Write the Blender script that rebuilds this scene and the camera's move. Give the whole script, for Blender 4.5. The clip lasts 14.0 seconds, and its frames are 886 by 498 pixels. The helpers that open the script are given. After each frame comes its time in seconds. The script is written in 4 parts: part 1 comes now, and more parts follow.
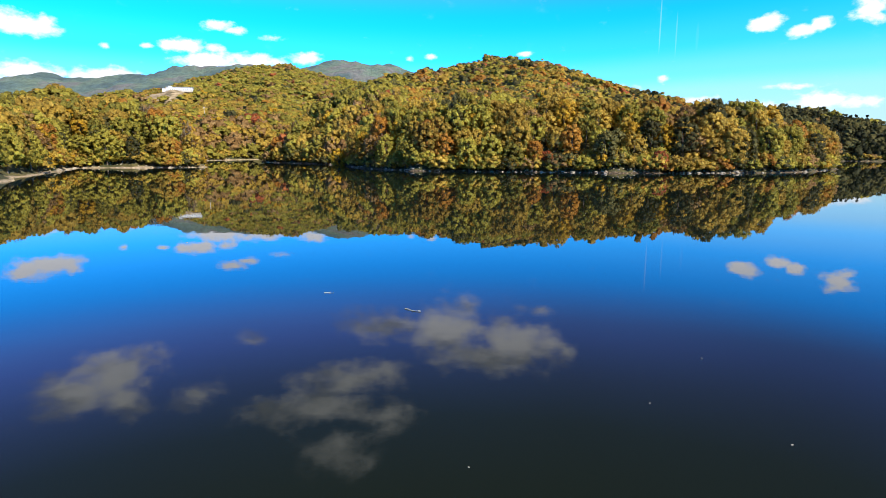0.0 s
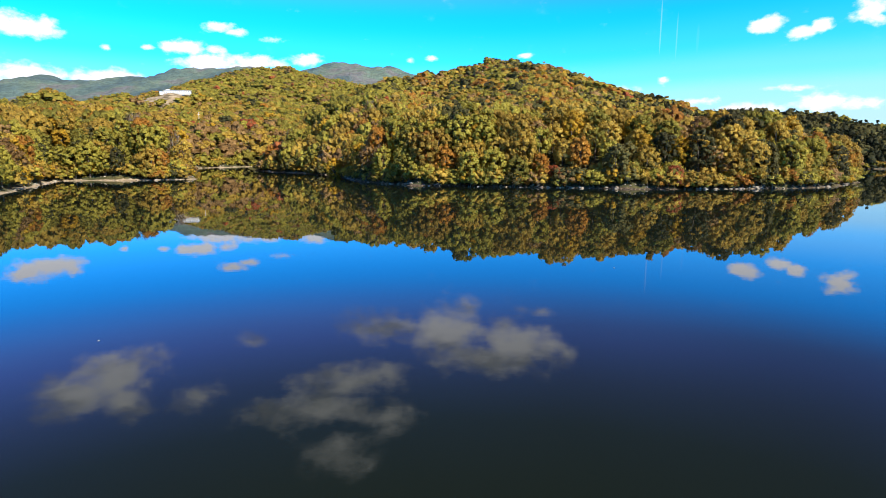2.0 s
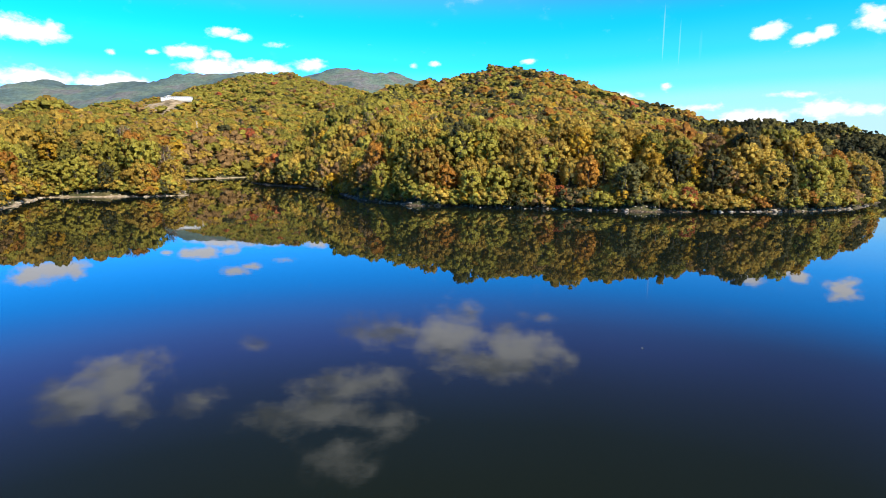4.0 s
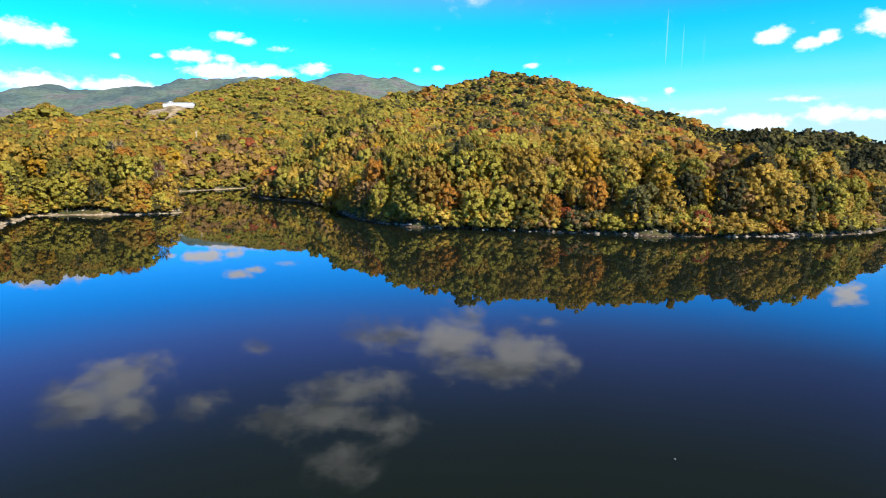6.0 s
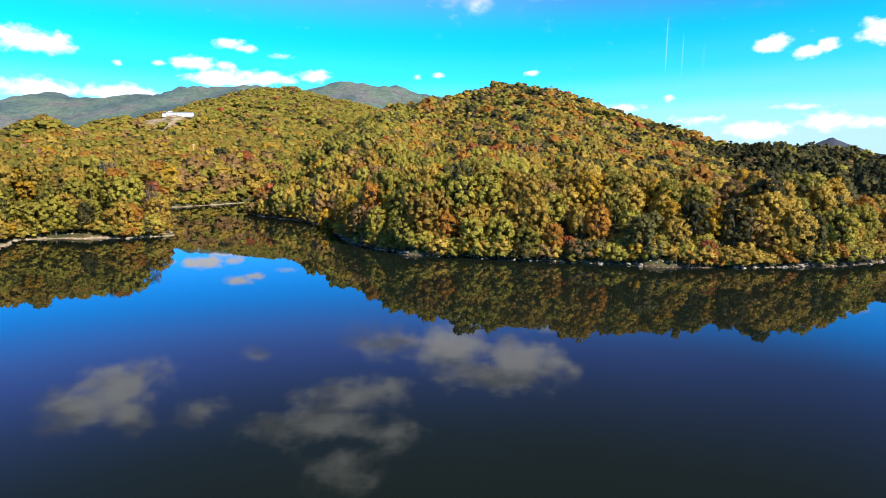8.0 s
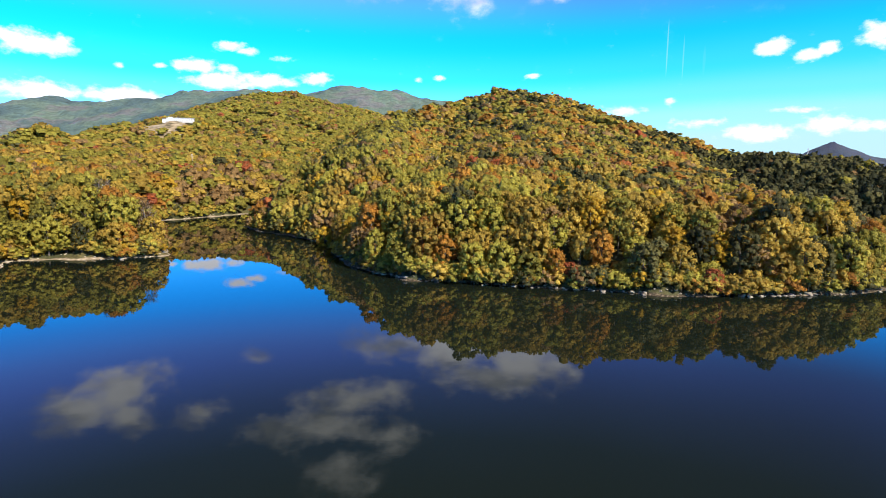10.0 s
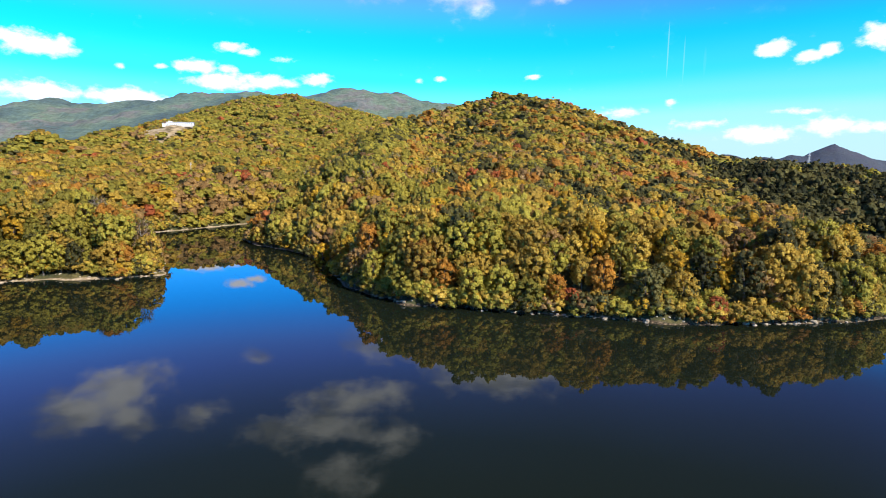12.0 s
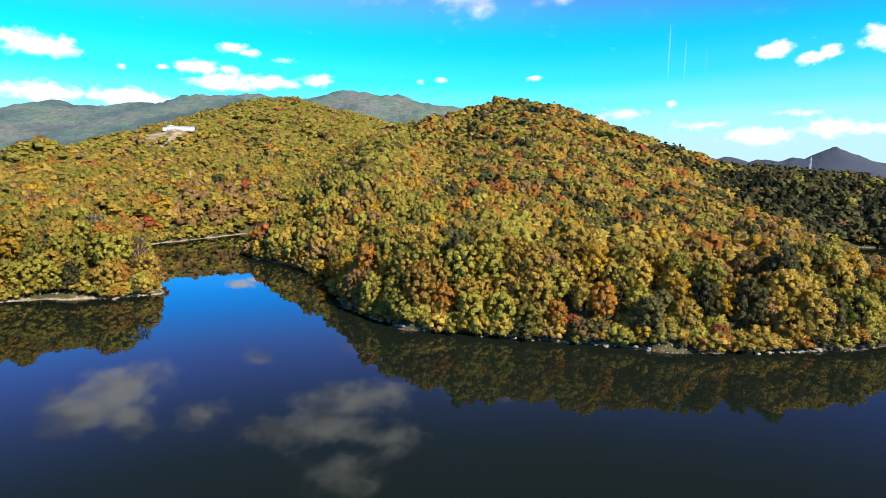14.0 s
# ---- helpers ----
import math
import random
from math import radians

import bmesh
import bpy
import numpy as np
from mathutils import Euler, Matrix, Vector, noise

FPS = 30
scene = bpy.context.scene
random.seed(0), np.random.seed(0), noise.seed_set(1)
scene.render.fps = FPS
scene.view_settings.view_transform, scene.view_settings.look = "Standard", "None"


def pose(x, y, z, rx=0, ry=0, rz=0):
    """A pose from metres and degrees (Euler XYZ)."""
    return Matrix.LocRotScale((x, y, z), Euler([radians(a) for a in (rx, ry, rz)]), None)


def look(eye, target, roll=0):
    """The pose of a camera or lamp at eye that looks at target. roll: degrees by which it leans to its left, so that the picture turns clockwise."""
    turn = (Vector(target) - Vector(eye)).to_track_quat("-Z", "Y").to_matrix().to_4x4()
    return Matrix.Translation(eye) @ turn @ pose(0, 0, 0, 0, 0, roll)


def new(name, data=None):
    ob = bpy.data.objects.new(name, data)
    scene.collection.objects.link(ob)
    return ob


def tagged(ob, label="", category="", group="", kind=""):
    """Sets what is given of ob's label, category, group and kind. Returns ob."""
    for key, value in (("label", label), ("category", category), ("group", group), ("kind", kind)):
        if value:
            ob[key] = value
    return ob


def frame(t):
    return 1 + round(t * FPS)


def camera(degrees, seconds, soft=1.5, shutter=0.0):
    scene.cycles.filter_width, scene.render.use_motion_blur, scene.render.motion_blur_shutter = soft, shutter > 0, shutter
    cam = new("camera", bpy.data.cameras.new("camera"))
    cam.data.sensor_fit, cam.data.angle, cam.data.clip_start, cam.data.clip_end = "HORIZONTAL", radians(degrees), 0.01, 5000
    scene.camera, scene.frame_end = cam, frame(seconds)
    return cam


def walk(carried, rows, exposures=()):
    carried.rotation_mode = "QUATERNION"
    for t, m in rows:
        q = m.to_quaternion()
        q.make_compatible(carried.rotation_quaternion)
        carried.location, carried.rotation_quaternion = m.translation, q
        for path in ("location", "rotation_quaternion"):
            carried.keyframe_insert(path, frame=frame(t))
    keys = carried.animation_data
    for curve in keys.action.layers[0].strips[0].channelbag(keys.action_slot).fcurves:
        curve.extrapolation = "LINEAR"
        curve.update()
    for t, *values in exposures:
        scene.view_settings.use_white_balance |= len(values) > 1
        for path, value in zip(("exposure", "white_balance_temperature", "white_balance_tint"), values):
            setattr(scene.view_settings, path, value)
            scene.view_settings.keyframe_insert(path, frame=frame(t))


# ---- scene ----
cam = camera(75.3, 14.0, 0.75)
PATH = [
    (0, (1.414, -0.57, 6.965), (1.415, 1.401, 6.625), 0.1),
    (0.5, (1.44, 2.386, 7.77), (1.441, 4.358, 7.433), 0.1),
    (1, (1.43, 5.513, 8.777), (1.432, 7.485, 8.442), 0.1),
    (1.5, (1.46, 8.518, 9.643), (1.46, 10.489, 9.307), 0.1),
    (2, (1.55, 11.244, 10.634), (1.549, 13.216, 10.299), 0.1),
    (2.5, (1.78, 13.821, 11.673), (1.776, 15.793, 11.341), 0.1),
    (3, (1.93, 16.204, 12.609), (1.925, 18.177, 12.282), 0.2),
    (5.5, (2.376, 26.661, 17.968), (2.36, 28.637, 17.66), 0.4),
    (6, (2.529, 28.45, 19.13), (2.51, 30.426, 18.825), 0.4),
    (6.5, (2.68, 30.1, 20.331), (2.66, 32.077, 20.03), 0.4),
    (7, (2.78, 31.68, 21.657), (2.761, 33.658, 21.363), 0.4),
    (7.5, (2.906, 33.03, 22.95), (2.885, 35.009, 22.662), 0.4),
    (8, (3.047, 34.297, 24.395), (3.027, 36.277, 24.113), 0.5),
    (10.5, (3.381, 39.343, 31.475), (3.358, 41.324, 31.202), 0.6),
    (11, (3.48, 40.233, 32.928), (3.456, 42.214, 32.655), 0.6),
    (11.5, (3.56, 41.014, 34.447), (3.536, 42.995, 34.174), 0.6),
    (12, (3.6, 41.68, 35.95), (3.576, 43.661, 35.68), 0.65),
    (12.5, (3.684, 42.354, 37.447), (3.66, 44.336, 37.18), 0.7),
    (13, (3.75, 42.981, 38.941), (3.725, 44.963, 38.673), 0.7),
    (13.5, (3.788, 43.561, 40.45), (3.763, 45.543, 40.184), 0.75),
    (14, (3.818, 44.09, 41.84), (3.791, 46.072, 41.573), 0.75),
]
walk(cam, [(t, look(eye, target, roll)) for t, eye, target, roll in PATH], [(0.0, 0.58), (14.0, 0.58)])

# ---------------------------------------------------------------- light
SUN_AZ, SUN_EL = 134.0, 37.0          # clockwise from the view's +y, and height, in degrees
world = bpy.data.worlds.new("autumn_sky")
scene.world = world
world.use_nodes = True
wt = world.node_tree
wt.nodes.clear()


def node(tree, kind, **sets):
    n = tree.nodes.new(kind)
    for key, value in sets.items():
        if key == "ins":
            for slot, v in value.items():
                n.inputs[slot].default_value = v
        else:
            setattr(n, key, value)
    return n


def math_node(tree, op, a, b=None, c=None, clamp=False):
    n = tree.nodes.new("ShaderNodeMath")
    n.operation, n.use_clamp = op, clamp
    for i, v in enumerate((a, b, c)):
        if v is None:
            continue
        if isinstance(v, (int, float)):
            n.inputs[i].default_value = v
        else:
            tree.links.new(v, n.inputs[i])
    return n.outputs[0]


def mix_node(tree, fac, a, b, blend="MIX"):
    n = tree.nodes.new("ShaderNodeMix")
    n.data_type, n.blend_type = "RGBA", blend
    for slot, v in ((0, fac), (6, a), (7, b)):
        if isinstance(v, (int, float)):
            n.inputs[slot].default_value = v
        elif isinstance(v, tuple):
            n.inputs[slot].default_value = (*v, 1) if len(v) == 3 else v
        else:
            tree.links.new(v, n.inputs[slot])
    return n.outputs[2]


def ramp_node(tree, fac, stops, mode="LINEAR"):
    n = tree.nodes.new("ShaderNodeValToRGB")
    n.color_ramp.interpolation = mode
    while len(n.color_ramp.elements) < len(stops):
        n.color_ramp.elements.new(0.5)
    for e, (p, c) in zip(n.color_ramp.elements, stops):
        e.position = p
        e.color = (c, c, c, 1) if isinstance(c, (int, float)) else (*c, 1)
    tree.links.new(fac, n.inputs[0])
    return n.outputs[0]


sky = node(wt, "ShaderNodeTexSky", sky_type="NISHITA", sun_disc=False, sun_elevation=radians(SUN_EL),
           sun_rotation=radians(SUN_AZ), altitude=200.0, air_density=1.0, dust_density=0.6, ozone_density=2.0)
vivid = node(wt, "ShaderNodeHueSaturation", ins={"Hue": 0.5, "Saturation": 1.25, "Value": 1.0})
wt.links.new(sky.outputs[0], vivid.inputs["Color"])
direction = node(wt, "ShaderNodeTexCoord").outputs["Generated"]
split = node(wt, "ShaderNodeSeparateXYZ")
wt.links.new(direction, split.inputs[0])
up = split.outputs["Z"]
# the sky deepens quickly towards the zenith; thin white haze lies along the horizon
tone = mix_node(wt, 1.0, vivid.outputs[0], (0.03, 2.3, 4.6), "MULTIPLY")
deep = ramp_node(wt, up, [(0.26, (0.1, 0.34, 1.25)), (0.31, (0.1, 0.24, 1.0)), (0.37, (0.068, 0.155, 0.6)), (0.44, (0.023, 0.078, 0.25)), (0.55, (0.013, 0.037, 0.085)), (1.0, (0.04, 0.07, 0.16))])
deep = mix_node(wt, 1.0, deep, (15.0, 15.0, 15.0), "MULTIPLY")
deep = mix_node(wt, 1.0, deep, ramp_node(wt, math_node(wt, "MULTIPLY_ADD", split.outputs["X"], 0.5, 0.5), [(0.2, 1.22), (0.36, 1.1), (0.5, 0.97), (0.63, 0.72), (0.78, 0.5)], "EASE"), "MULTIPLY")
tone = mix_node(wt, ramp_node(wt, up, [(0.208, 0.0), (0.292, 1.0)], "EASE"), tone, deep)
rightward = ramp_node(wt, split.outputs["X"], [(0.1, 1.0), (0.5, 0.9)], "EASE")
haze = ramp_node(wt, math_node(wt, "MULTIPLY", math_node(wt, "ABSOLUTE", up), rightward), [(0.0, 0.96), (0.045, 0.9), (0.08, 0.66), (0.11, 0.3), (0.15, 0.07), (0.2, 0.01), (0.26, 0.0)], "EASE")
clear = mix_node(wt, haze, tone, (6.5, 9.1, 10.5))

# fair-weather clouds: azimuth, elevation, half width and half height in degrees, fullness
CLOUDS = [
    (-34.8, 9.5, 2.2, 0.9, 1.0), (-36.4, 9.7, 1.6, 1.0, 1.0), (-20.4, 10.8, 1.4, 0.5, 0.9), (-19.0, 10.4, 1.1, 0.4, 0.8), (-23.3, 8.9, 2.0, 0.7, 1.0),
    (-21.0, 8.9, 1.1, 0.4, 0.8), (-17.4, 8.0, 2.6, 0.7, 1.0), (-21.0, 7.7, 3.0, 0.8, 1.0), (-35.4, 6.0, 3.6, 0.85, 1.0), (-29.2, 6.0, 3.6, 0.8, 1.0),
    (-12.8, 8.3, 1.6, 0.55, 1.0), (-29.3, 8.4, 0.5, 0.35, 0.8), (-15.8, 10.0, 1.1, 0.35, 0.7), (-26.2, 8.7, 0.6, 0.3, 0.8),
    (28.2, 10.4, 1.4, 0.75, 1.0), (30.7, 9.55, 1.2, 0.6, 1.0), (32.0, 9.9, 0.8, 0.7, 1.0), (35.3, 10.8, 1.3, 1.1, 1.0), (32.6, 4.0, 2.4, 0.8, 1.0),
    (35.2, 3.8, 2.4, 0.5, 0.9), (27.6, 3.4, 2.8, 0.8, 1.0), (20.3, 6.3, 0.65, 0.4, 0.9), (16.0, 5.6, 2.0, 0.7, 0.8), (-1.1, 8.7, 0.6, 0.3, 0.7), (7.9, 8.9, 0.8, 0.3, 0.8),
    (-3.2, 8.5, 0.5, 0.3, 0.6), (23.0, 4.4, 3.0, 0.5, 0.65), (31.0, 5.3, 2.6, 0.35, 0.55),
]
OVERHEAD = [
    (8.3, 19.2, 4.2, 2.6, 1.0), (0.4, 17.8, 3.9, 3.4, 0.95), (-6.2, 17.3, 4.8, 1.8, 0.9), (3.4, 20.5, 5.2, 1.9, 0.9), (10.0, 15.6, 2.2, 0.7, 0.6),
    (-9.4, 22.4, 5.8, 1.9, 0.9), (-13.4, 24.7, 7.8, 1.8, 0.85), (-5.6, 26.0, 3.6, 1.5, 0.75), (-10.8, 28.8, 4.0, 2.9, 0.7),
    (-31.0, 19.2, 4.6, 2.1, 0.95), (-34.2, 20.4, 4.0, 1.9, 0.95), (-30.4, 21.6, 2.4, 1.7, 0.85), (-19.4, 17.8, 1.8, 0.9, 0.55), (-24.4, 22.2, 2.5, 1.5, 0.6),
]
# two short vapour trails: lower and upper end, in azimuth and elevation
TRAILS = [((20.1, 8.4), (19.5, 13.4), 0.05, 0.14), ((21.15, 8.4), (21.2, 11.6), 0.05, 0.09), ((22.6, 8.8), (23.2, 10.6), 0.1, 0.025)]


def cloud_masks(spots):
    best = None
    for az, el, wide, high, full in spots:
        # a frame whose y axis points at the cloud, shrunk to its size
        turned = node(wt, "ShaderNodeMapping", vector_type="POINT", ins={"Rotation": (0, 0, radians(az))})
        wt.links.new(direction, turned.inputs[0])
        level = node(wt, "ShaderNodeMapping", vector_type="POINT", ins={"Rotation": (radians(-el), 0, 0)})
        wt.links.new(turned.outputs[0], level.inputs[0])
        a, b = radians(wide) * 1.5, radians(high) * 1.5
        spot = node(wt, "ShaderNodeMapping", vector_type="POINT", ins={"Scale": (1 / a, 1 / a, 1 / b), "Location": (0, -1 / a, 0)})
        wt.links.new(level.outputs[0], spot.inputs[0])
        ball = node(wt, "ShaderNodeTexGradient", gradient_type="SPHERICAL")
        wt.links.new(spot.outputs[0], ball.inputs[0])
        m = math_node(wt, "MULTIPLY", ball.outputs["Fac"], full)
        best = m if best is None else math_node(wt, "SMOOTH_MAX", best, m, 0.06)
    return best


def sky_noise(scale, detail, stretch):
    m = node(wt, "ShaderNodeMapping", ins={"Scale": (1, 1, stretch)})
    wt.links.new(direction, m.inputs[0])
    n = node(wt, "ShaderNodeTexNoise", ins={"Scale": scale, "Detail": detail, "Roughness": 0.58})
    wt.links.new(m.outputs[0], n.inputs["Vector"])
    return n.outputs["Fac"]


billow = math_node(wt, "MULTIPLY", math_node(wt, "SUBTRACT", sky_noise(42.0, 8.0, 1.7), 0.5), 1.35)
low_mask, high_mask = cloud_masks(CLOUDS), cloud_masks(OVERHEAD)
low = math_node(wt, "ADD", low_mask, billow)
billow_wide = math_node(wt, "MULTIPLY", math_node(wt, "SUBTRACT", sky_noise(16.0, 7.0, 1.5), 0.5), 1.5)
high = math_node(wt, "ADD", high_mask, billow_wide)
low_cover = math_node(wt, "MULTIPLY", ramp_node(wt, low, [(0.22, 0.0), (0.74, 0.97)], "EASE"), math_node(wt, "MULTIPLY", low_mask, 6.0, clamp=True))
high_cover = math_node(wt, "MULTIPLY", ramp_node(wt, high, [(0.2, 0.0), (0.85, 0.9)], "EASE"), math_node(wt, "MULTIPLY", high_mask, 4.5, clamp=True))
cover = math_node(wt, "MAXIMUM", low_cover, high_cover)
for (a0, e0), (a1, e1), thick, strength in TRAILS:
    streak = cloud_masks([((a0 + a1) / 2, (e0 + e1) / 2, thick, (e1 - e0) / 2, 1.0)])
    streak = math_node(wt, "MULTIPLY", math_node(wt, "MINIMUM", math_node(wt, "MULTIPLY", streak, 2.0), 1.0), strength)
    cover = math_node(wt, "MAXIMUM", cover, streak)
body = ramp_node(wt, sky_noise(9.0, 4.0, 2.6), [(0.34, 0.0), (0.62, 1.0)], "EASE")
cloud_body = mix_node(wt, body, (6.0, 6.3, 7.2), (14.6, 14.7, 15.0))
low_body = ramp_node(wt, up, [(0.2, 1.0), (0.28, 0.0)])
cloud_body = mix_node(wt, low_body, cloud_body, (12.6, 12.6, 13.2))
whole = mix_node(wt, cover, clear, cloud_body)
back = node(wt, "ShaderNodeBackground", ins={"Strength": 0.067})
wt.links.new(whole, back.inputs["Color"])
wt.links.new(back.outputs[0], node(wt, "ShaderNodeOutputWorld").inputs["Surface"])

sun = new("sun", bpy.data.lights.new("sun", "SUN"))
sun.data.energy, sun.data.angle, sun.data.color = 5.0, radians(0.55), (1.0, 0.91, 0.77)
toward = Vector((math.sin(radians(SUN_AZ)) * math.cos(radians(SUN_EL)), math.cos(radians(SUN_AZ)) * math.cos(radians(SUN_EL)), math.sin(radians(SUN_EL))))
sun.matrix_world = look(toward * 100, (0, 0, 0))


# ---------------------------------------------------------------- materials
def material(name):
    m = bpy.data.materials.new(name)
    m.use_nodes = True
    t = m.node_tree
    t.nodes.clear()
    out = t.nodes.new("ShaderNodeOutputMaterial")
    p = t.nodes.new("ShaderNodeBsdfPrincipled")
    t.links.new(p.outputs[0], out.inputs["Surface"])
    return m, t, p, out


def noise_node(t, scale, detail=3.0, vector=None, rough=0.55):
    n = node(t, "ShaderNodeTexNoise", ins={"Scale": scale, "Detail": detail, "Roughness": rough})
    if vector is None:
        vector = node(t, "ShaderNodeNewGeometry").outputs["Position"]
    t.links.new(vector, n.inputs["Vector"])
    return n.outputs["Fac"]


def foliage(name, dark, mid, light, shine=0.18):
    """Leaves of one kind: each tree has its own tint, each spray of leaves a shade of it."""
    m, t, p, out = material(name)
    leaf = node(t, "ShaderNodeNewGeometry").outputs["Random Per Island"]
    # crowns of joined woods carry their own tint (1 to 2), single trees take the object's
    own = node(t, "ShaderNodeAttribute", attribute_name="tint").outputs["Fac"]
    joined = math_node(t, "GREATER_THAN", own, 0.5)
    tree_tint = math_node(t, "ADD", math_node(t, "MULTIPLY", joined, math_node(t, "SUBTRACT", own, 1.0)),
                          math_node(t, "MULTIPLY", math_node(t, "SUBTRACT", 1.0, joined), node(t, "ShaderNodeObjectInfo").outputs["Random"]))
    where = noise_node(t, 0.45, 2.0)
    f = math_node(t, "ADD", math_node(t, "MULTIPLY", leaf, 0.09), math_node(t, "ADD", math_node(t, "MULTIPLY", tree_tint, 0.56), 0.08))
    f = math_node(t, "ADD", f, math_node(t, "MULTIPLY", math_node(t, "SUBTRACT", where, 0.4), 0.26))
    colour = ramp_node(t, f, [(0.1, dark), (0.5, mid), (0.95, light)])
    # fine noise varies the tone and also the bump: low spots darker
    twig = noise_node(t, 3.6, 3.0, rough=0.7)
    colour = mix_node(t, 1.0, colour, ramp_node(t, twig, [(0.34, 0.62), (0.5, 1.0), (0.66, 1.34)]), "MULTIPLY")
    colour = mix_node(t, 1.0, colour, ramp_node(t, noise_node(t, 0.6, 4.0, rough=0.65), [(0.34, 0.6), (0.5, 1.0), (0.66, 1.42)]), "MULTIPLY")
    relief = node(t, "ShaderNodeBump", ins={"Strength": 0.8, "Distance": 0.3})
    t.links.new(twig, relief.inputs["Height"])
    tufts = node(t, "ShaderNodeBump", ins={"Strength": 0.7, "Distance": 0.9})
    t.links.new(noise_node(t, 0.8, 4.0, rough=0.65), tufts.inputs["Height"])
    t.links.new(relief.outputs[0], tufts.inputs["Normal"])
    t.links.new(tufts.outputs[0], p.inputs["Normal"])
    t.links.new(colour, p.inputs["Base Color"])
    p.inputs["Roughness"].default_value = 0.6
    p.inputs["Specular IOR Level"].default_value = shine
    thin = node(t, "ShaderNodeBsdfTranslucent")
    t.links.new(colour, thin.inputs["Color"])
    both = node(t, "ShaderNodeMixShader", ins={"Fac": 0.34})
    t.links.new(p.outputs[0], both.inputs[1])
    t.links.new(thin.outputs[0], both.inputs[2])
    t.links.new(both.outputs[0], out.inputs["Surface"])
    return m


LEAF = {
    "olive": foliage("olive_leaves", (0.26, 0.17, 0.034), (0.485, 0.33, 0.058), (0.63, 0.445, 0.085)),
    "green": foliage("green_leaves", (0.18, 0.158, 0.03), (0.36, 0.31, 0.05), (0.52, 0.45, 0.076)),
    "yellow": foliage("yellow_leaves", (0.4, 0.24, 0.022), (0.54, 0.33, 0.03), (0.68, 0.43, 0.042)),
    "orange": foliage("orange_leaves", (0.3, 0.13, 0.026), (0.46, 0.215, 0.036), (0.58, 0.3, 0.05)),
    "red": foliage("red_leaves", (0.3, 0.075, 0.032), (0.47, 0.14, 0.05), (0.58, 0.22, 0.068)),
    "brown": foliage("brown_leaves", (0.22, 0.125, 0.048), (0.36, 0.22, 0.085), (0.5, 0.33, 0.14)),
    "evergreen": foliage("evergreen_leaves", (0.06, 0.058, 0.024), (0.13, 0.12, 0.042), (0.22, 0.195, 0.066)),
    "conifer": foliage("conifer_needles", (0.018, 0.022, 0.01), (0.036, 0.04, 0.016), (0.075, 0.075, 0.024)),
    "bare": foliage("bare_twigs", (0.36, 0.26, 0.19), (0.52, 0.39, 0.285), (0.66, 0.51, 0.385)),
}


def plain(name, a, b, scale, rough=0.8, bump=0.0, metal=0.0):
    m, t, p, out = material(name)
    n1, n2 = noise_node(t, scale, 4.0), noise_node(t, scale * 7.3, 3.0)
    f = math_node(t, "ADD", math_node(t, "MULTIPLY", n1, 0.65), math_node(t, "MULTIPLY", n2, 0.35))
    t.links.new(ramp_node(t, f, [(0.32, a), (0.68, b)]), p.inputs["Base Color"])
    p.inputs["Roughness"].default_value, p.inputs["Metallic"].default_value = rough, metal
    if bump:
        bn = node(t, "ShaderNodeBump", ins={"Strength": 0.8, "Distance": bump})
        t.links.new(f, bn.inputs["Height"])
        t.links.new(bn.outputs[0], p.inputs["Normal"])
    return m


BARK = plain("bark", (0.07, 0.055, 0.045), (0.17, 0.14, 0.115), 3.0, 0.9, 0.04)
PALE_BARK = plain("pale_bark", (0.22, 0.19, 0.16), (0.42, 0.38, 0.33), 3.0, 0.85, 0.03)
ROCK = plain("shore_rock", (0.17, 0.135, 0.1), (0.52, 0.44, 0.34), 0.9, 0.85, 0.12)
WHITE_WALL = plain("white_render", (0.7, 0.7, 0.68), (0.84, 0.84, 0.82), 0.2, 0.7)
ROOF = plain("grey_roof", (0.4, 0.42, 0.45), (0.55, 0.57, 0.6), 0.3, 0.6)
GLASS_DARK = plain("window_glass", (0.16, 0.18, 0.2), (0.26, 0.28, 0.3), 0.5, 0.12)
STEEL = plain("galvanised_steel", (0.55, 0.56, 0.57), (0.72, 0.73, 0.74), 0.4, 0.5, 0.0, 0.2)
DRIFT = plain("bleached_driftwood", (0.3, 0.28, 0.25), (0.5, 0.47, 0.42), 5.0, 0.8, 0.01)
CONCRETE = plain("pale_concrete", (0.42, 0.4, 0.37), (0.6, 0.58, 0.54), 0.5, 0.85)

# forest floor: leaf litter, bare pale bank at the waterline, distance coloured blue-green for haze
GROUND, t, p, out = material("forest_floor")
pos = node(t, "ShaderNodeNewGeometry").outputs["Position"]
sep = node(t, "ShaderNodeSeparateXYZ")
t.links.new(pos, sep.inputs[0])
litter = ramp_node(t, noise_node(t, 0.09, 6.0), [(0.3, (0.03, 0.04, 0.014)), (0.5, (0.075, 0.07, 0.022)), (0.7, (0.13, 0.1, 0.035))])
fine = ramp_node(t, noise_node(t, 1.3, 4.0), [(0.3, 0.55), (0.7, 1.3)])
litter = mix_node(t, 1.0, litter, fine, "MULTIPLY")
stony = ramp_node(t, noise_node(t, 1.6, 6.0), [(0.4, (0.035, 0.026, 0.016)), (0.52, (0.1, 0.07, 0.042)), (0.6, (0.24, 0.175, 0.11)), (0.7, (0.4, 0.32, 0.22))])
sand = ramp_node(t, noise_node(t, 0.9, 6.0), [(0.34, (0.2, 0.155, 0.1)), (0.52, (0.36, 0.28, 0.19)), (0.7, (0.55, 0.45, 0.33))])
bank = mix_node(t, node(t, "ShaderNodeAttribute", attribute_name="sandy").outputs["Fac"], stony, sand)
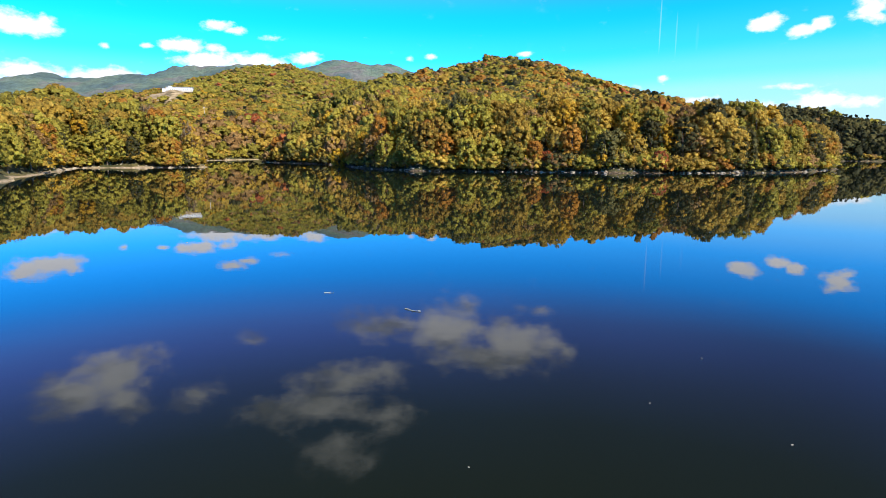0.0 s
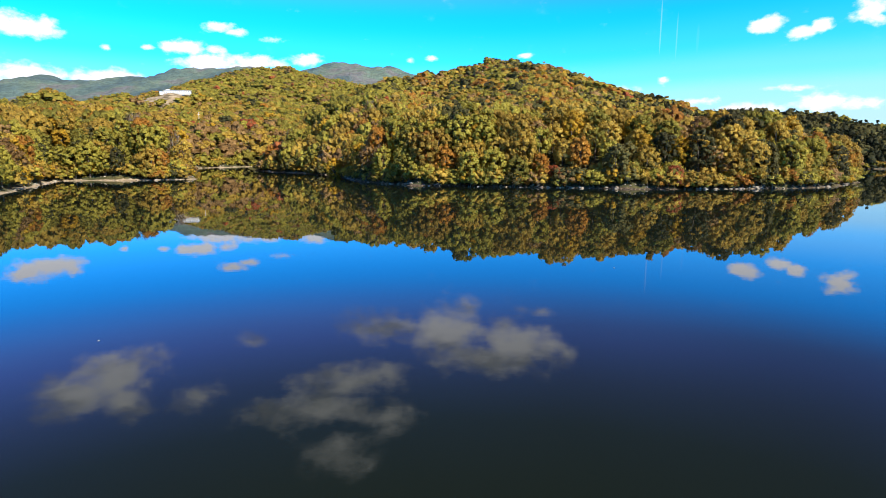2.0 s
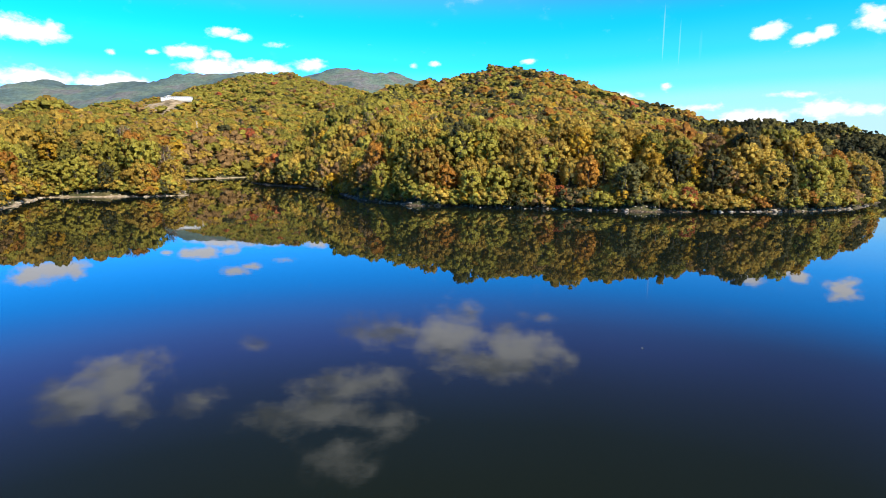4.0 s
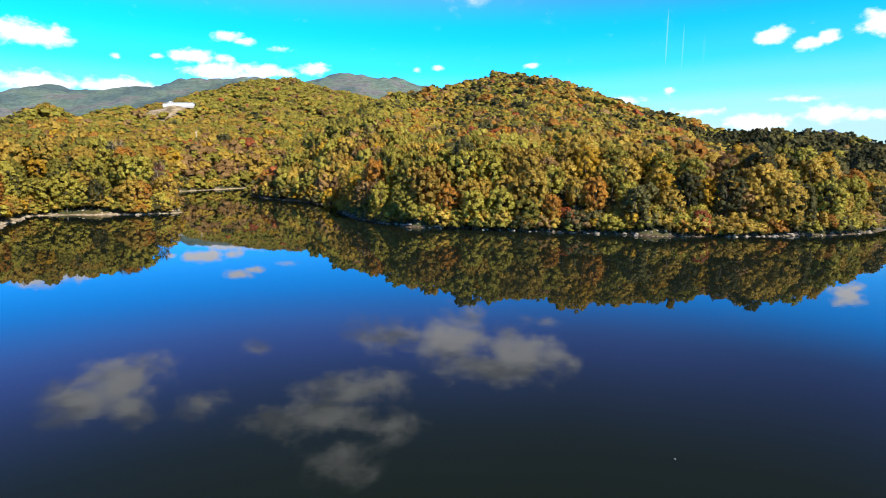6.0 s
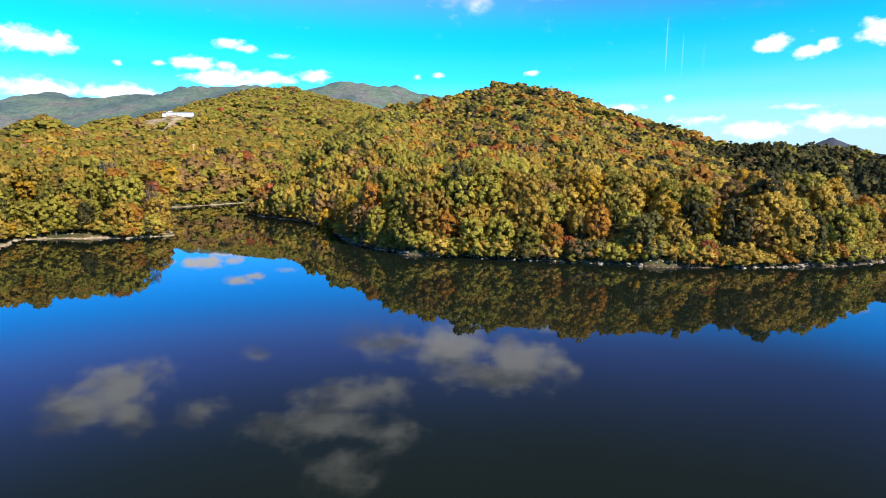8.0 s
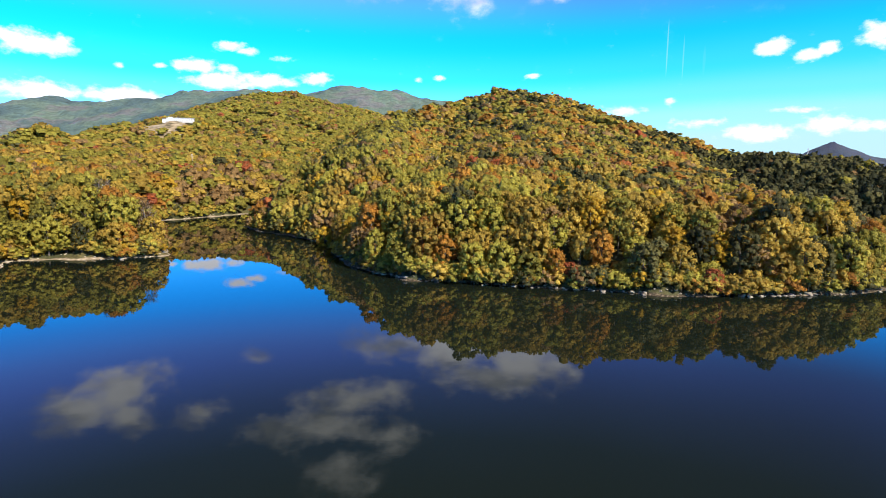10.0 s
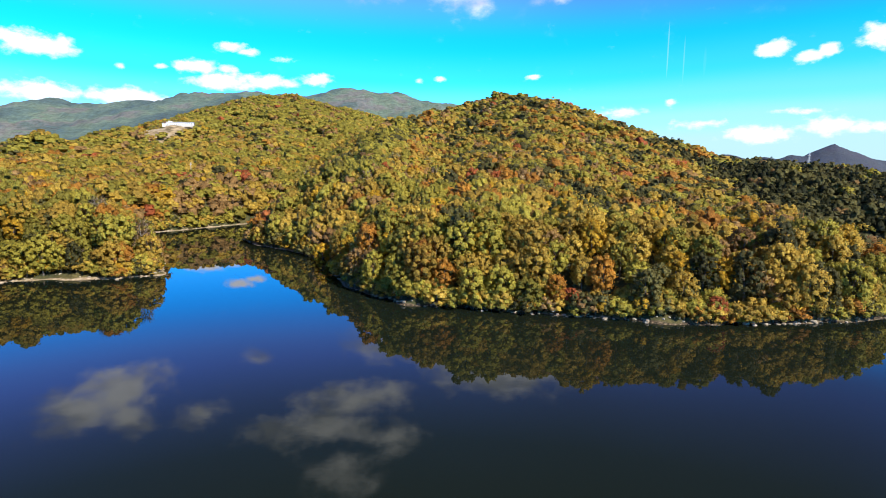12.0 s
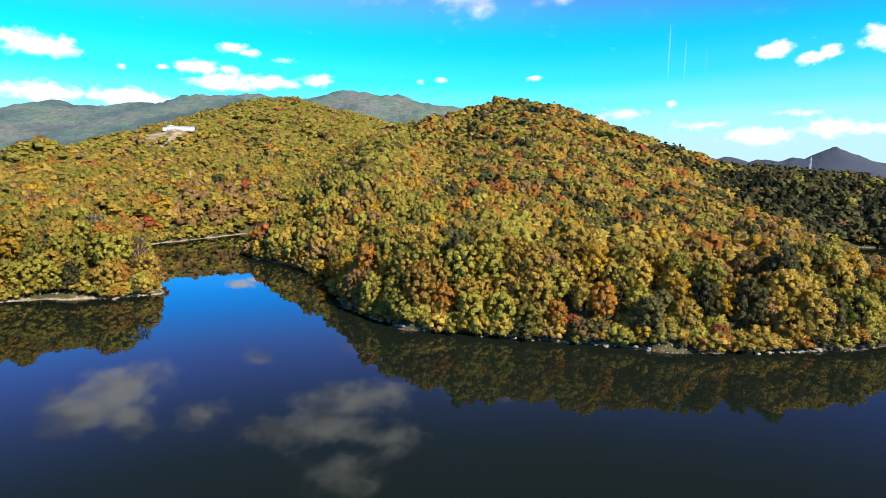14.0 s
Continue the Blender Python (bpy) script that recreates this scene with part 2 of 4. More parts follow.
edge = math_node(t, "ADD", sep.outputs["Z"], math_node(t, "MULTIPLY", math_node(t, "SUBTRACT", noise_node(t, 0.16, 3.0), 0.5), 1.6))
surface = mix_node(t, ramp_node(t, math_node(t, "MULTIPLY", edge, 0.5), [(0.1, 0.0), (0.27, 1.0)]), bank, litter)
earth = math_node(t, "SUBTRACT", 1.0, node(t, "ShaderNodeAttribute", attribute_name="wooded").outputs["Fac"])
surface = mix_node(t, earth, surface, ramp_node(t, noise_node(t, 0.12, 5.0), [(0.36, (0.11, 0.085, 0.04)), (0.5, (0.3, 0.225, 0.13)), (0.64, (0.48, 0.38, 0.25))]))
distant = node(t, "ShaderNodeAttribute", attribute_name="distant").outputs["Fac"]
# aerial haze is put into these far forest colours as blue-green
hazed_stands = ramp_node(t, noise_node(t, 0.0042, 5.0), [(0.36, (0.06, 0.1, 0.11)), (0.46, (0.09, 0.145, 0.135)), (0.54, (0.125, 0.18, 0.14)), (0.6, (0.15, 0.15, 0.155)), (0.67, (0.08, 0.12, 0.12))])
hazed_stands = mix_node(t, 1.0, hazed_stands, ramp_node(t, noise_node(t, 0.06, 5.0, rough=0.7), [(0.36, 0.7), (0.5, 1.0), (0.64, 1.3)]), "MULTIPLY")
# towards the right mountain a dark haze blue is painted into the colour
blue_haze = ramp_node(t, math_node(t, "MULTIPLY", sep.outputs["X"], 0.0005), [(0.4, 0.0), (0.7, 0.85)])
hazed_stands = mix_node(t, blue_haze, hazed_stands, (0.036, 0.043, 0.085))
surface = mix_node(t, distant, surface, hazed_stands)
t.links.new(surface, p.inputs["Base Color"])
p.inputs["Roughness"].default_value = 0.9
bn = node(t, "ShaderNodeBump", ins={"Strength": 0.7, "Distance": 0.6})
t.links.new(noise_node(t, 0.8, 5.0), bn.inputs["Height"])
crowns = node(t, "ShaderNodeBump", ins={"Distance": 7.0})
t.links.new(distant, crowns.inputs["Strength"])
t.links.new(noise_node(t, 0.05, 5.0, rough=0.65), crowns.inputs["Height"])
t.links.new(bn.outputs[0], crowns.inputs["Normal"])
t.links.new(crowns.outputs[0], p.inputs["Normal"])

WATER, t, p, out = material("lake_water")
p.inputs["Base Color"].default_value = (0.0085, 0.0125, 0.0085, 1)
p.inputs["Roughness"].default_value = 0.012
p.inputs["IOR"].default_value = 1.25
stretch = node(t, "ShaderNodeMapping", ins={"Scale": (0.55, 1.0, 1.0)})
t.links.new(node(t, "ShaderNodeNewGeometry").outputs["Position"], stretch.inputs[0])
bn = node(t, "ShaderNodeBump", ins={"Strength": 0.4, "Distance": 0.0025})
t.links.new(noise_node(t, 0.9, 3.0, stretch.outputs[0]), bn.inputs["Height"])
t.links.new(bn.outputs[0], p.inputs["Normal"])


def mesh_from(name, verts, faces, mat, smooth=False, normals=None):
    """A mesh from arrays: verts (n, 3), faces (m, 3 or 4)."""
    me = bpy.data.meshes.new(name)
    verts, faces = np.asarray(verts, np.float32), np.asarray(faces, np.int32)
    k = faces.shape[1]
    me.vertices.add(len(verts))
    me.vertices.foreach_set("co", verts.ravel())
    me.loops.add(faces.size)
    me.loops.foreach_set("vertex_index", faces.ravel())
    me.polygons.add(len(faces))
    me.polygons.foreach_set("loop_start", np.arange(0, faces.size, k, dtype=np.int32))
    me.update(calc_edges=True)
    if smooth:
        me.shade_smooth()
    if normals is not None:
        me.attributes.new("custom_normal", "FLOAT_VECTOR", "POINT").data.foreach_set("vector", np.asarray(normals, np.float32).ravel())
    me.materials.append(mat)
    return me


# ---------------------------------------------------------------- land
LAKE = [  # shoreline, clockwise from the inlet's head
    (-112, 428), (-98, 400), (-100, 350), (-104, 336), (-89, 313), (-66, 293), (-55, 278), (-40, 274), (-38, 243), (-27, 215), (-16, 202),
    (-8, 194), (13, 188), (31, 184), (63, 177), (84, 178), (96, 181), (110, 182), (128, 196), (152, 222), (160, 250), (166, 292),
    (196, 345), (244, 390), (335, 378), (420, 330), (430, 100), (330, -300), (-330, -320), (-150, -120), (-84, 60),
    (-86, 105), (-97, 130), (-115, 168), (-130, 203), (-136, 214), (-126, 223), (-103, 222), (-94, 231), (-101, 247), (-114, 268), (-136, 300), (-166, 346), (-152, 374), (-133, 411),
]
# ridges: a chain of crest points (x, y, z), the fall to either side, and how round the crest is
HILL = [  # the main hill
    ([(-44, 292, 10), (-41, 331, 31), (-43, 430, 43), (-52, 560, 62), (-60, 640, 70), (-47, 690, 81), (-25, 770, 97), (3, 860, 110), (46, 950, 132), (90, 1010, 153),
      (121, 1000, 151), (146, 980, 145), (176, 950, 135), (196, 930, 123), (211, 910, 112), (245, 880, 80), (269, 830, 62), (286, 775, 47), (298, 720, 42), (310, 660, 36)], 0.6, 20),
    ([(24, 215, 10), (25, 300, 20), (40, 400, 34), (84, 600, 66), (102, 760, 98), (108, 900, 130)], 0.32, 50),
]
HEADLAND = [  # its lower spurs and the dark hills beside it
    ([(150, 240, 2), (128, 214, 5), (90, 208, 12), (40, 222, 16), (-4, 226, 15)], 0.3, 25),
    ([(125, 330, 14), (170, 480, 20), (230, 640, 32), (270, 760, 46)], 0.28, 30),
    ([(195, 500, 22), (230, 500, 31), (251, 505, 34), (284, 520, 36), (320, 540, 35), (360, 560, 24), (402, 580, 15), (456, 600, 5)], 0.34, 30),
    ([(340, 900, 52), (455, 900, 47), (550, 900, 40), (650, 900, 26), (900, 900, 20)], 0.24, 60),
]
INLET = [  # the land round the inlet
    ([(-108, 250, 4), (-122, 255, 8), (-142, 262, 15), (-170, 272, 20), (-215, 300, 22), (-260, 345, 24), (-340, 460, 34), (-402, 560, 43)], 0.2, 45),
    ([(-402, 560, 43), (-435, 640, 46), (-446, 700, 53), (-451, 820, 74), (-464, 900, 86), (-462, 960, 99)], 0.5, 15),
    ([(-128, 440, 11), (-158, 420, 16), (-185, 402, 17), (-235, 510, 34), (-330, 760, 50), (-385, 890, 64)], 0.2, 40),
]
TERRACE = [  # the slopes under and behind the terrace
    ([(-430, 978, 101), (-442, 990, 104), (-446, 1012, 105)], 0.5, 22),
    ([(-446, 1030, 104), (-470, 1300, 158), (-505, 1620, 222), (-430, 1600, 224), (-340, 1540, 196), (-255, 1400, 142), (-180, 1250, 96), (-130, 1150, 76)], 0.42, 40),
    ([(-200, 560, 20), (-290, 980, 82), (-360, 1300, 146), (-420, 1560, 212)], 0.27, 60),
    ([(-402, 560, 40), (-620, 760, 16), (-900, 900, 12)], 0.12, 80),
    ([(-110, 470, 8), (-115, 700, 25), (-125, 1000, 58), (-130, 1150, 76)], 0.22, 60),
]
DISTANCE = [  # the blue ridges far off
    ([(-2600, 2250, 230), (-1715, 2250, 260), (-1606, 2250, 270), (-1494, 2250, 290), (-1390, 2250, 273), (-1282, 2250, 267), (-1195, 2250, 281), (-1066, 2250, 284), (-958, 2250, 309), (-850, 2250, 316),
      (-765, 2250, 319), (-594, 2250, 317), (-445, 2250, 322), (-398, 2250, 335), (-339, 2250, 324), (-254, 2250, 314), (-201, 2250, 321), (-106, 2250, 306), (1, 2250, 261), (140, 2270, 180)], 0.34, 30),
    ([(1300, 3450, 60), (1548, 3450, 144), (1645, 3450, 152), (1745, 3450, 134), (1875, 3450, 139), (1971, 3450, 159), (2067, 3450, 167), (2147, 3450, 187), (2219, 3450, 214), (2293, 3450, 180),
      (2360, 3450, 161), (2520, 3450, 121), (3000, 3400, 60)], 0.5, 8),
]
RIDGES = HILL + HEADLAND + INLET + TERRACE + DISTANCE


def lake_distance(x, y):
    """Metres from the shoreline: inland positive, over the water negative."""
    px, py = np.asarray(x, float), np.asarray(y, float)
    best, inside = np.full(px.shape, 1e18), np.zeros(px.shape, bool)
    for (ax, ay), (bx, by) in zip(LAKE, LAKE[1:] + LAKE[:1]):
        dx, dy = bx - ax, by - ay
        s = np.clip(((px - ax) * dx + (py - ay) * dy) / (dx * dx + dy * dy), 0, 1)
        best = np.minimum(best, (px - ax - s * dx) ** 2 + (py - ay - s * dy) ** 2)
        if ay != by:
            inside ^= ((ay > py) != (by > py)) & (px < ax + (py - ay) / (by - ay) * dx)
    return np.where(inside, -1, 1) * np.sqrt(best)


def wave(x, y, size, seed):
    """Smooth rolling unevenness between about -1 and 1."""
    rng, total = np.random.RandomState(seed), 0
    for i in range(7):
        a, ph, k = rng.uniform(0, 6.283), rng.uniform(0, 6.283), rng.uniform(0.6, 1.9) * 6.283 / size
        total = total + np.sin((x * math.cos(a) + y * math.sin(a)) * k + ph)
    return total / 3.2


def land_height(x, y):
    x, y = np.asarray(x, float), np.asarray(y, float)
    top = np.where(x > 100, 2.6, 5.0)
    for chain, fall, soft in RIDGES:
        h = np.full(x.shape, -1e9)
        for (ax, ay, az), (bx, by, bz) in zip(chain, chain[1:]):
            dx, dy = bx - ax, by - ay
            s = np.clip(((x - ax) * dx + (y - ay) * dy) / (dx * dx + dy * dy), 0, 1)
            d = np.hypot(x - ax - s * dx, y - ay - s * dy)
            h = np.maximum(h, az + s * (bz - az) - fall * (np.sqrt(d * d + soft * soft) - soft))
        w = 6.0 + 0.03 * np.maximum(h, 0)
        g = np.maximum(w - np.abs(top - h), 0) / w
        top = np.maximum(top, h) + g * g * w * 0.25
    far = np.clip(np.hypot(x, y) / 1500, 0, 1)
    top = top + wave(x, y, 70, 3) * (1.2 + 3 * far) + wave(x, y, 420, 5) * 6 * far * far + (0.5 - np.abs(wave(x, y, 700, 8))) * 12 * np.clip((y - 1700) / 500, 0, 1) * np.clip((1400 - x) / 700, 0, 1) + (0.45 - np.abs(wave(x, y, 330, 19))) * 5 * np.clip((y - 1700) / 500, 0, 1)
    top = top + wave(x, y, 210, 13) * 10 * np.clip((-70 - x) / 60, 0, 1) * np.clip((y - 380) / 150, 0, 1) * np.clip((1300 - y) / 300, 0, 1) * np.clip(np.hypot(x + 430, (y - 930) * 0.7) / 130 - 0.5, 0, 1)
    top = top + (0.4 - np.abs(wave(x, y, 150, 17))) * 9 * np.clip((-30 - x) / 60, 0, 1) * np.clip((y - 400) / 120, 0, 1) * np.clip((1500 - y) / 300, 0, 1) * np.clip(np.hypot(x + 430, (y - 930) * 0.7) / 130 - 0.5, 0, 1)
    d = lake_distance(x, y) + wave(x, y, 22, 11) * 1.6
    flat = np.where(x < -60, 1.7, 0.8)
    bank = np.where(d > 0, 0.1 + 0.26 * np.minimum(d, flat) + 0.75 * np.maximum(d - flat, 0), 0.1 + 0.3 * d)
    return np.where(d > 60, top, np.maximum(np.minimum(top, bank), -6.0))


def bare_ground(x, y):
    """Where the trees are cleared: the terrace below the long building."""
    x, y = np.asarray(x, float), np.asarray(y, float)
    return ((np.abs(x + 450 + (y - 928) * 0.5) < 42) & (y > 868) & (y < 1000)) | ((np.abs(x + 446) < 38) & (y > 945) & (y < 1006)) | ((np.abs(x + 198) < 7) & (y > 500) & (y < 552)) | ((np.abs(x + 164) < 6) & (y > 283) & (y < 301))


angles = np.concatenate([np.linspace(-48, 48, 330), np.linspace(54, 306, 36)])
radii = np.concatenate([[1.0], np.geomspace(45, 160, 30), np.linspace(161, 265, 86), np.geomspace(268, 4060, 125), np.arange(4085, 4290, 14), np.geomspace(4320, 4700, 5)])
aa, rr = np.meshgrid(np.radians(angles), radii, indexing="ij")
gx, gy = rr * np.sin(aa), rr * np.cos(aa)
gz = land_height(gx, gy)
na, nr = aa.shape
idx = np.arange(na * nr).reshape(na, nr)
nxt = np.roll(idx, -1, axis=0)
quads = np.stack([idx[:, :-1], idx[:, 1:], nxt[:, 1:], nxt[:, :-1]], -1).reshape(-1, 4)[:, ::-1]
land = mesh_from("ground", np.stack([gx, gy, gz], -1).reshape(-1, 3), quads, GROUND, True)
wooded = land.attributes.new("wooded", "FLOAT", "POINT")
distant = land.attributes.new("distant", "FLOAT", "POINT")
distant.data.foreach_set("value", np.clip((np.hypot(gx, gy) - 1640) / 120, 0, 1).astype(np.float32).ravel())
sandy = land.attributes.new("sandy", "FLOAT", "POINT")
sandy.data.foreach_set("value", np.clip((-52 - gx) / 14, 0, 1).astype(np.float32).ravel())
wooded.data.foreach_set("value", (~bare_ground(gx, gy)).astype(np.float32).ravel())
tagged(new("ground", land), "hilly forest floor with a pale stony bank at the waterline", "ground", kind="structure")

bm = bmesh.new()
lake_corners = [bm.verts.new(v) for v in ((-480, -500, 0), (620, -500, 0), (620, 470, 0), (-480, 470, 0))]
bm.faces.new(lake_corners)
me = bpy.data.meshes.new("water")
bm.to_mesh(me)
me.materials.append(WATER)
tagged(new("water", me), "calm dark lake mirroring the hills and the clouds", "lake", kind="structure")

# ---------------------------------------------------------------- woods
def leaf_quads(rng, centre, normal, size, slim=1.0):
    """Small four-cornered sprays of leaves at the centres, facing about along the normals."""
    n = len(centre)
    helper = rng.normal(size=(n, 3))
    u = np.cross(normal, helper)
    u /= np.linalg.norm(u, axis=1, keepdims=True) + 1e-9
    v = np.cross(normal, u)
    v /= np.linalg.norm(v, axis=1, keepdims=True) + 1e-9
    s = (size * rng.uniform(0.65, 1.3, n))[:, None]
    corner = []
    for cu, cv in ((-1, -1), (1, -1), (1, 1), (-1, 1)):
        ju, jv = rng.uniform(0.35, 1.0, (n, 1)), rng.uniform(0.35, 1.0, (n, 1))
        corner.append(centre + u * s * cu * ju * 0.62 + v * s * cv * jv * 0.62 * slim + normal * s * rng.uniform(-0.25, 0.25, (n, 1)))
    return np.stack(corner, 1).reshape(-1, 3)


def soft_normals(bulge, facing, share=0.65):
    """Leaves in a clump are lit together: mostly the clump's own roundness, partly each spray's own tilt."""
    n = bulge * share + facing * (1 - share)
    n /= np.linalg.norm(n, axis=1, keepdims=True) + 1e-9
    return np.repeat(n, 4, axis=0)


def leafy_core(rng, radius, height, base, n, rough):
    """The closed inner mass of a crown seen from afar: a lumpy dome."""
    made, verts, faces, lumps = {}, [], [], rng.uniform(-1, 1, (7, 3))
    lumps /= np.linalg.norm(lumps, axis=1, keepdims=True)
    sizes = rng.uniform(0.3, 1.0, 7)

    def spot(p):
        key = tuple(round(c, 4) for c in p)
        if key not in made:
            d = np.array(p, float)
            d /= np.linalg.norm(d)
            swell = 1 + rough * (np.max(sizes * np.clip(lumps @ d, 0, 1) ** 3) - 0.35) + rng.uniform(-0.3, 0.3) * rough
            made[key] = len(verts)
            verts.append(d * swell)
        return made[key]

    grid = np.linspace(-1, 1, n + 1)
    down = np.linspace(1, -0.5, max(2, n))
    for i in range(n):
        for j in range(n):
            faces.append([spot((grid[i + a], grid[j + b], 1)) for a, b in ((0, 0), (1, 0), (1, 1), (0, 1))])
        for k in range(len(down) - 1):
            for turn in range(4):
                c, q = (1, 0, -1, 0)[turn], (0, 1, 0, -1)[turn]
                faces.append([spot((c * 1 - q * g, q * 1 + c * g, z)) for g, z in ((grid[i], down[k + 1]), (grid[i + 1], down[k + 1]), (grid[i + 1], down[k]), (grid[i], down[k]))])
    verts = np.array(verts)
    normals = verts * (1, 1, 1.2) + (0, 0, 0.15)
    normals /= np.linalg.norm(normals, axis=1, keepdims=True)
    return verts * (radius, radius, height * 0.5) + (0, 0, base + height * 0.42), normals, np.array(faces)


def with_core(leaves, core):
    (lv, ln), (cv, cn, cf) = leaves, core
    return np.concatenate([lv, cv]), np.concatenate([ln, cn]), np.concatenate([np.arange(len(lv)).reshape(-1, 4), cf + len(lv)])


def puff_shape(sides, rings):
    """The rounded upper part of a leaf clump: a tip, then rings down to its rim, in four-cornered faces."""
    corners, faces = [(0, 0, 1.0)], []
    for k, (out, z) in enumerate(rings):
        for j in range(sides):
            a = (j + 0.3 * k) * 6.28318 / sides
            corners.append((math.cos(a) * out, math.sin(a) * out, z))
    for j in range(0, sides, 2):
        faces.append((0, 1 + j, 2 + j, 1 + (j + 2) % sides))
    for k in range(len(rings) - 1):
        for j in range(sides):
            q = (j + 1) % sides
            faces.append((1 + k * sides + j, 1 + (k + 1) * sides + j, 1 + (k + 1) * sides + q, 1 + k * sides + q))
    return np.array(corners), np.array(faces)


PUFFS = (puff_shape(6, [(0.8, 0.55), (0.98, -0.4)]), puff_shape(4, [(0.82, 0.58), (1.0, -0.45)]))


def broad_crown(rng, radius, height, base, clumps, clump_size, plain_puff, sprays, size, lowest=-0.55, lumpy=0.72):
    """A crown of billowing leaf clumps on a lobed dome, dark gaps between them, with loose sprays of leaves round each clump."""
    unit, sides = PUFFS[plain_puff]
    boughs = rng.normal(size=(6, 3)) * (1, 1, 0.6)
    boughs /= np.linalg.norm(boughs, axis=1, keepdims=True)
    pts, nor, bulge, ball, ball_nor, ball_faces = [], [], [], [], [], []
    for i in range(clumps):
        z = 1.0 - (1.0 - lowest) * (i + 0.5) / clumps
        a = i * 2.39996 + rng.uniform(-0.45, 0.45)
        ring = math.sqrt(max(0.0, 1 - z * z))
        way = np.array([math.cos(a) * ring, math.sin(a) * ring, z])
        reach = (0.66 + 0.26 * float(np.max(boughs @ way)) ** 2) * rng.uniform(0.86, 1.12)
        c = np.array([way[0] * radius * reach, way[1] * radius * reach, base + height * (0.44 + 0.52 * z * reach)])
        r = clump_size * rng.uniform(0.72, 1.25)
        outward = way + (0, 0, 0.3)
        turn = rng.uniform(0, 6.283)
        ct, st = math.cos(turn), math.sin(turn)
        d = np.stack([unit[:, 0] * ct - unit[:, 1] * st, unit[:, 0] * st + unit[:, 1] * ct, unit[:, 2]], 1)
        ball_faces.append(sides + len(ball) * len(unit))
        ball.append(c + d * r * (0.84, 0.84, 0.6 if plain_puff == 0 else 0.82) * rng.uniform(0.74, 1.16, (len(unit), 1)))
        n = d / np.linalg.norm(d, axis=1, keepdims=True) * lumpy + outward * (1.12 - lumpy) + rng.normal(size=d.shape) * 0.12
        ball_nor.append(n / np.linalg.norm(n, axis=1, keepdims=True))
        d = rng.normal(size=(sprays, 3)) + outward * 0.7
        d /= np.linalg.norm(d, axis=1, keepdims=True)
        pts.append(c + d * r * (1, 1, 0.72) * rng.uniform(0.74, 1.2, (sprays, 1)))
        bulge.append(d * lumpy * 0.92 + outward * (1.12 - lumpy))
        n = d + rng.normal(size=(sprays, 3)) * 0.45
        nor.append(n / np.linalg.norm(n, axis=1, keepdims=True))
    nor = np.concatenate(nor)
    leaves = leaf_quads(rng, np.concatenate(pts), nor, size), soft_normals(np.concatenate(bulge), nor, 0.72)
    return with_core(leaves, (np.concatenate(ball), np.concatenate(ball_nor), np.concatenate(ball_faces)))


def cone_crown(rng, radius, height, base, tiers, sprays, size):
    """A conifer's crown: drooping tiers of sprays that narrow to the tip."""
    pts, nor = [], []
    for i in range(tiers):
        f = i / max(1, tiers - 1)
        r = radius * (1 - f) ** 0.8 + 0.15
        k = max(4, int(sprays * (1 - 0.75 * f)))
        a = rng.uniform(0, 6.283, k)
        out = r * rng.uniform(0.55, 1.1, k)
        z = base + height * f - out * 0.28 + rng.uniform(-0.3, 0.3, k)
        pts.append(np.stack([np.cos(a) * out, np.sin(a) * out, z], 1))
        n = np.stack([np.cos(a) * 0.7, np.sin(a) * 0.7, np.full(k, 0.8)], 1) + rng.normal(size=(k, 3)) * 0.3
        nor.append(n / np.linalg.norm(n, axis=1, keepdims=True))
    nor = np.concatenate(nor)
    return leaf_quads(rng, np.concatenate(pts), nor, size), soft_normals(nor, nor)


def twig_crown(rng, radius, height, base, twigs):
    """A leafless crown: thin upward twigs."""
    a, z = rng.uniform(0, 6.283, twigs), rng.uniform(0.1, 0.95, twigs)
    out = radius * np.sqrt(rng.uniform(0, 1, twigs)) * np.sqrt(np.clip(1.1 - z, 0, 1)) * 1.1
    c = np.stack([np.cos(a) * out, np.sin(a) * out, base + height * z], 1)
    along = np.stack([np.cos(a) * 0.7, np.sin(a) * 0.7, rng.uniform(0.5, 1.4, twigs)], 1) + rng.normal(size=(twigs, 3)) * 0.35
    along /= np.linalg.norm(along, axis=1, keepdims=True)
    side = np.cross(along, rng.normal(size=(twigs, 3)))
    side /= np.linalg.norm(side, axis=1, keepdims=True)
    length, wide = rng.uniform(0.9, 2.0, (twigs, 1)), 0.07
    up_out = np.stack([np.cos(a) * 0.6, np.sin(a) * 0.6, np.full(twigs, 0.8)], 1)
    c[:3], along[:3], side[:3], length[:3] = c[:3] * (0.35, 0.35, 0) + (0, 0, 0.2), (0.06, 0.03, 1.0), (0.8, -0.6, 0), height * 0.95
    wide = np.where(np.arange(twigs)[:, None] < 3, 0.16, wide)
    quads4 = np.stack([c - side * wide, c + side * wide, c + along * length + side * wide * 0.3, c + along * length - side * wide * 0.3], 1).reshape(-1, 3)
    return quads4, soft_normals(up_out, up_out)


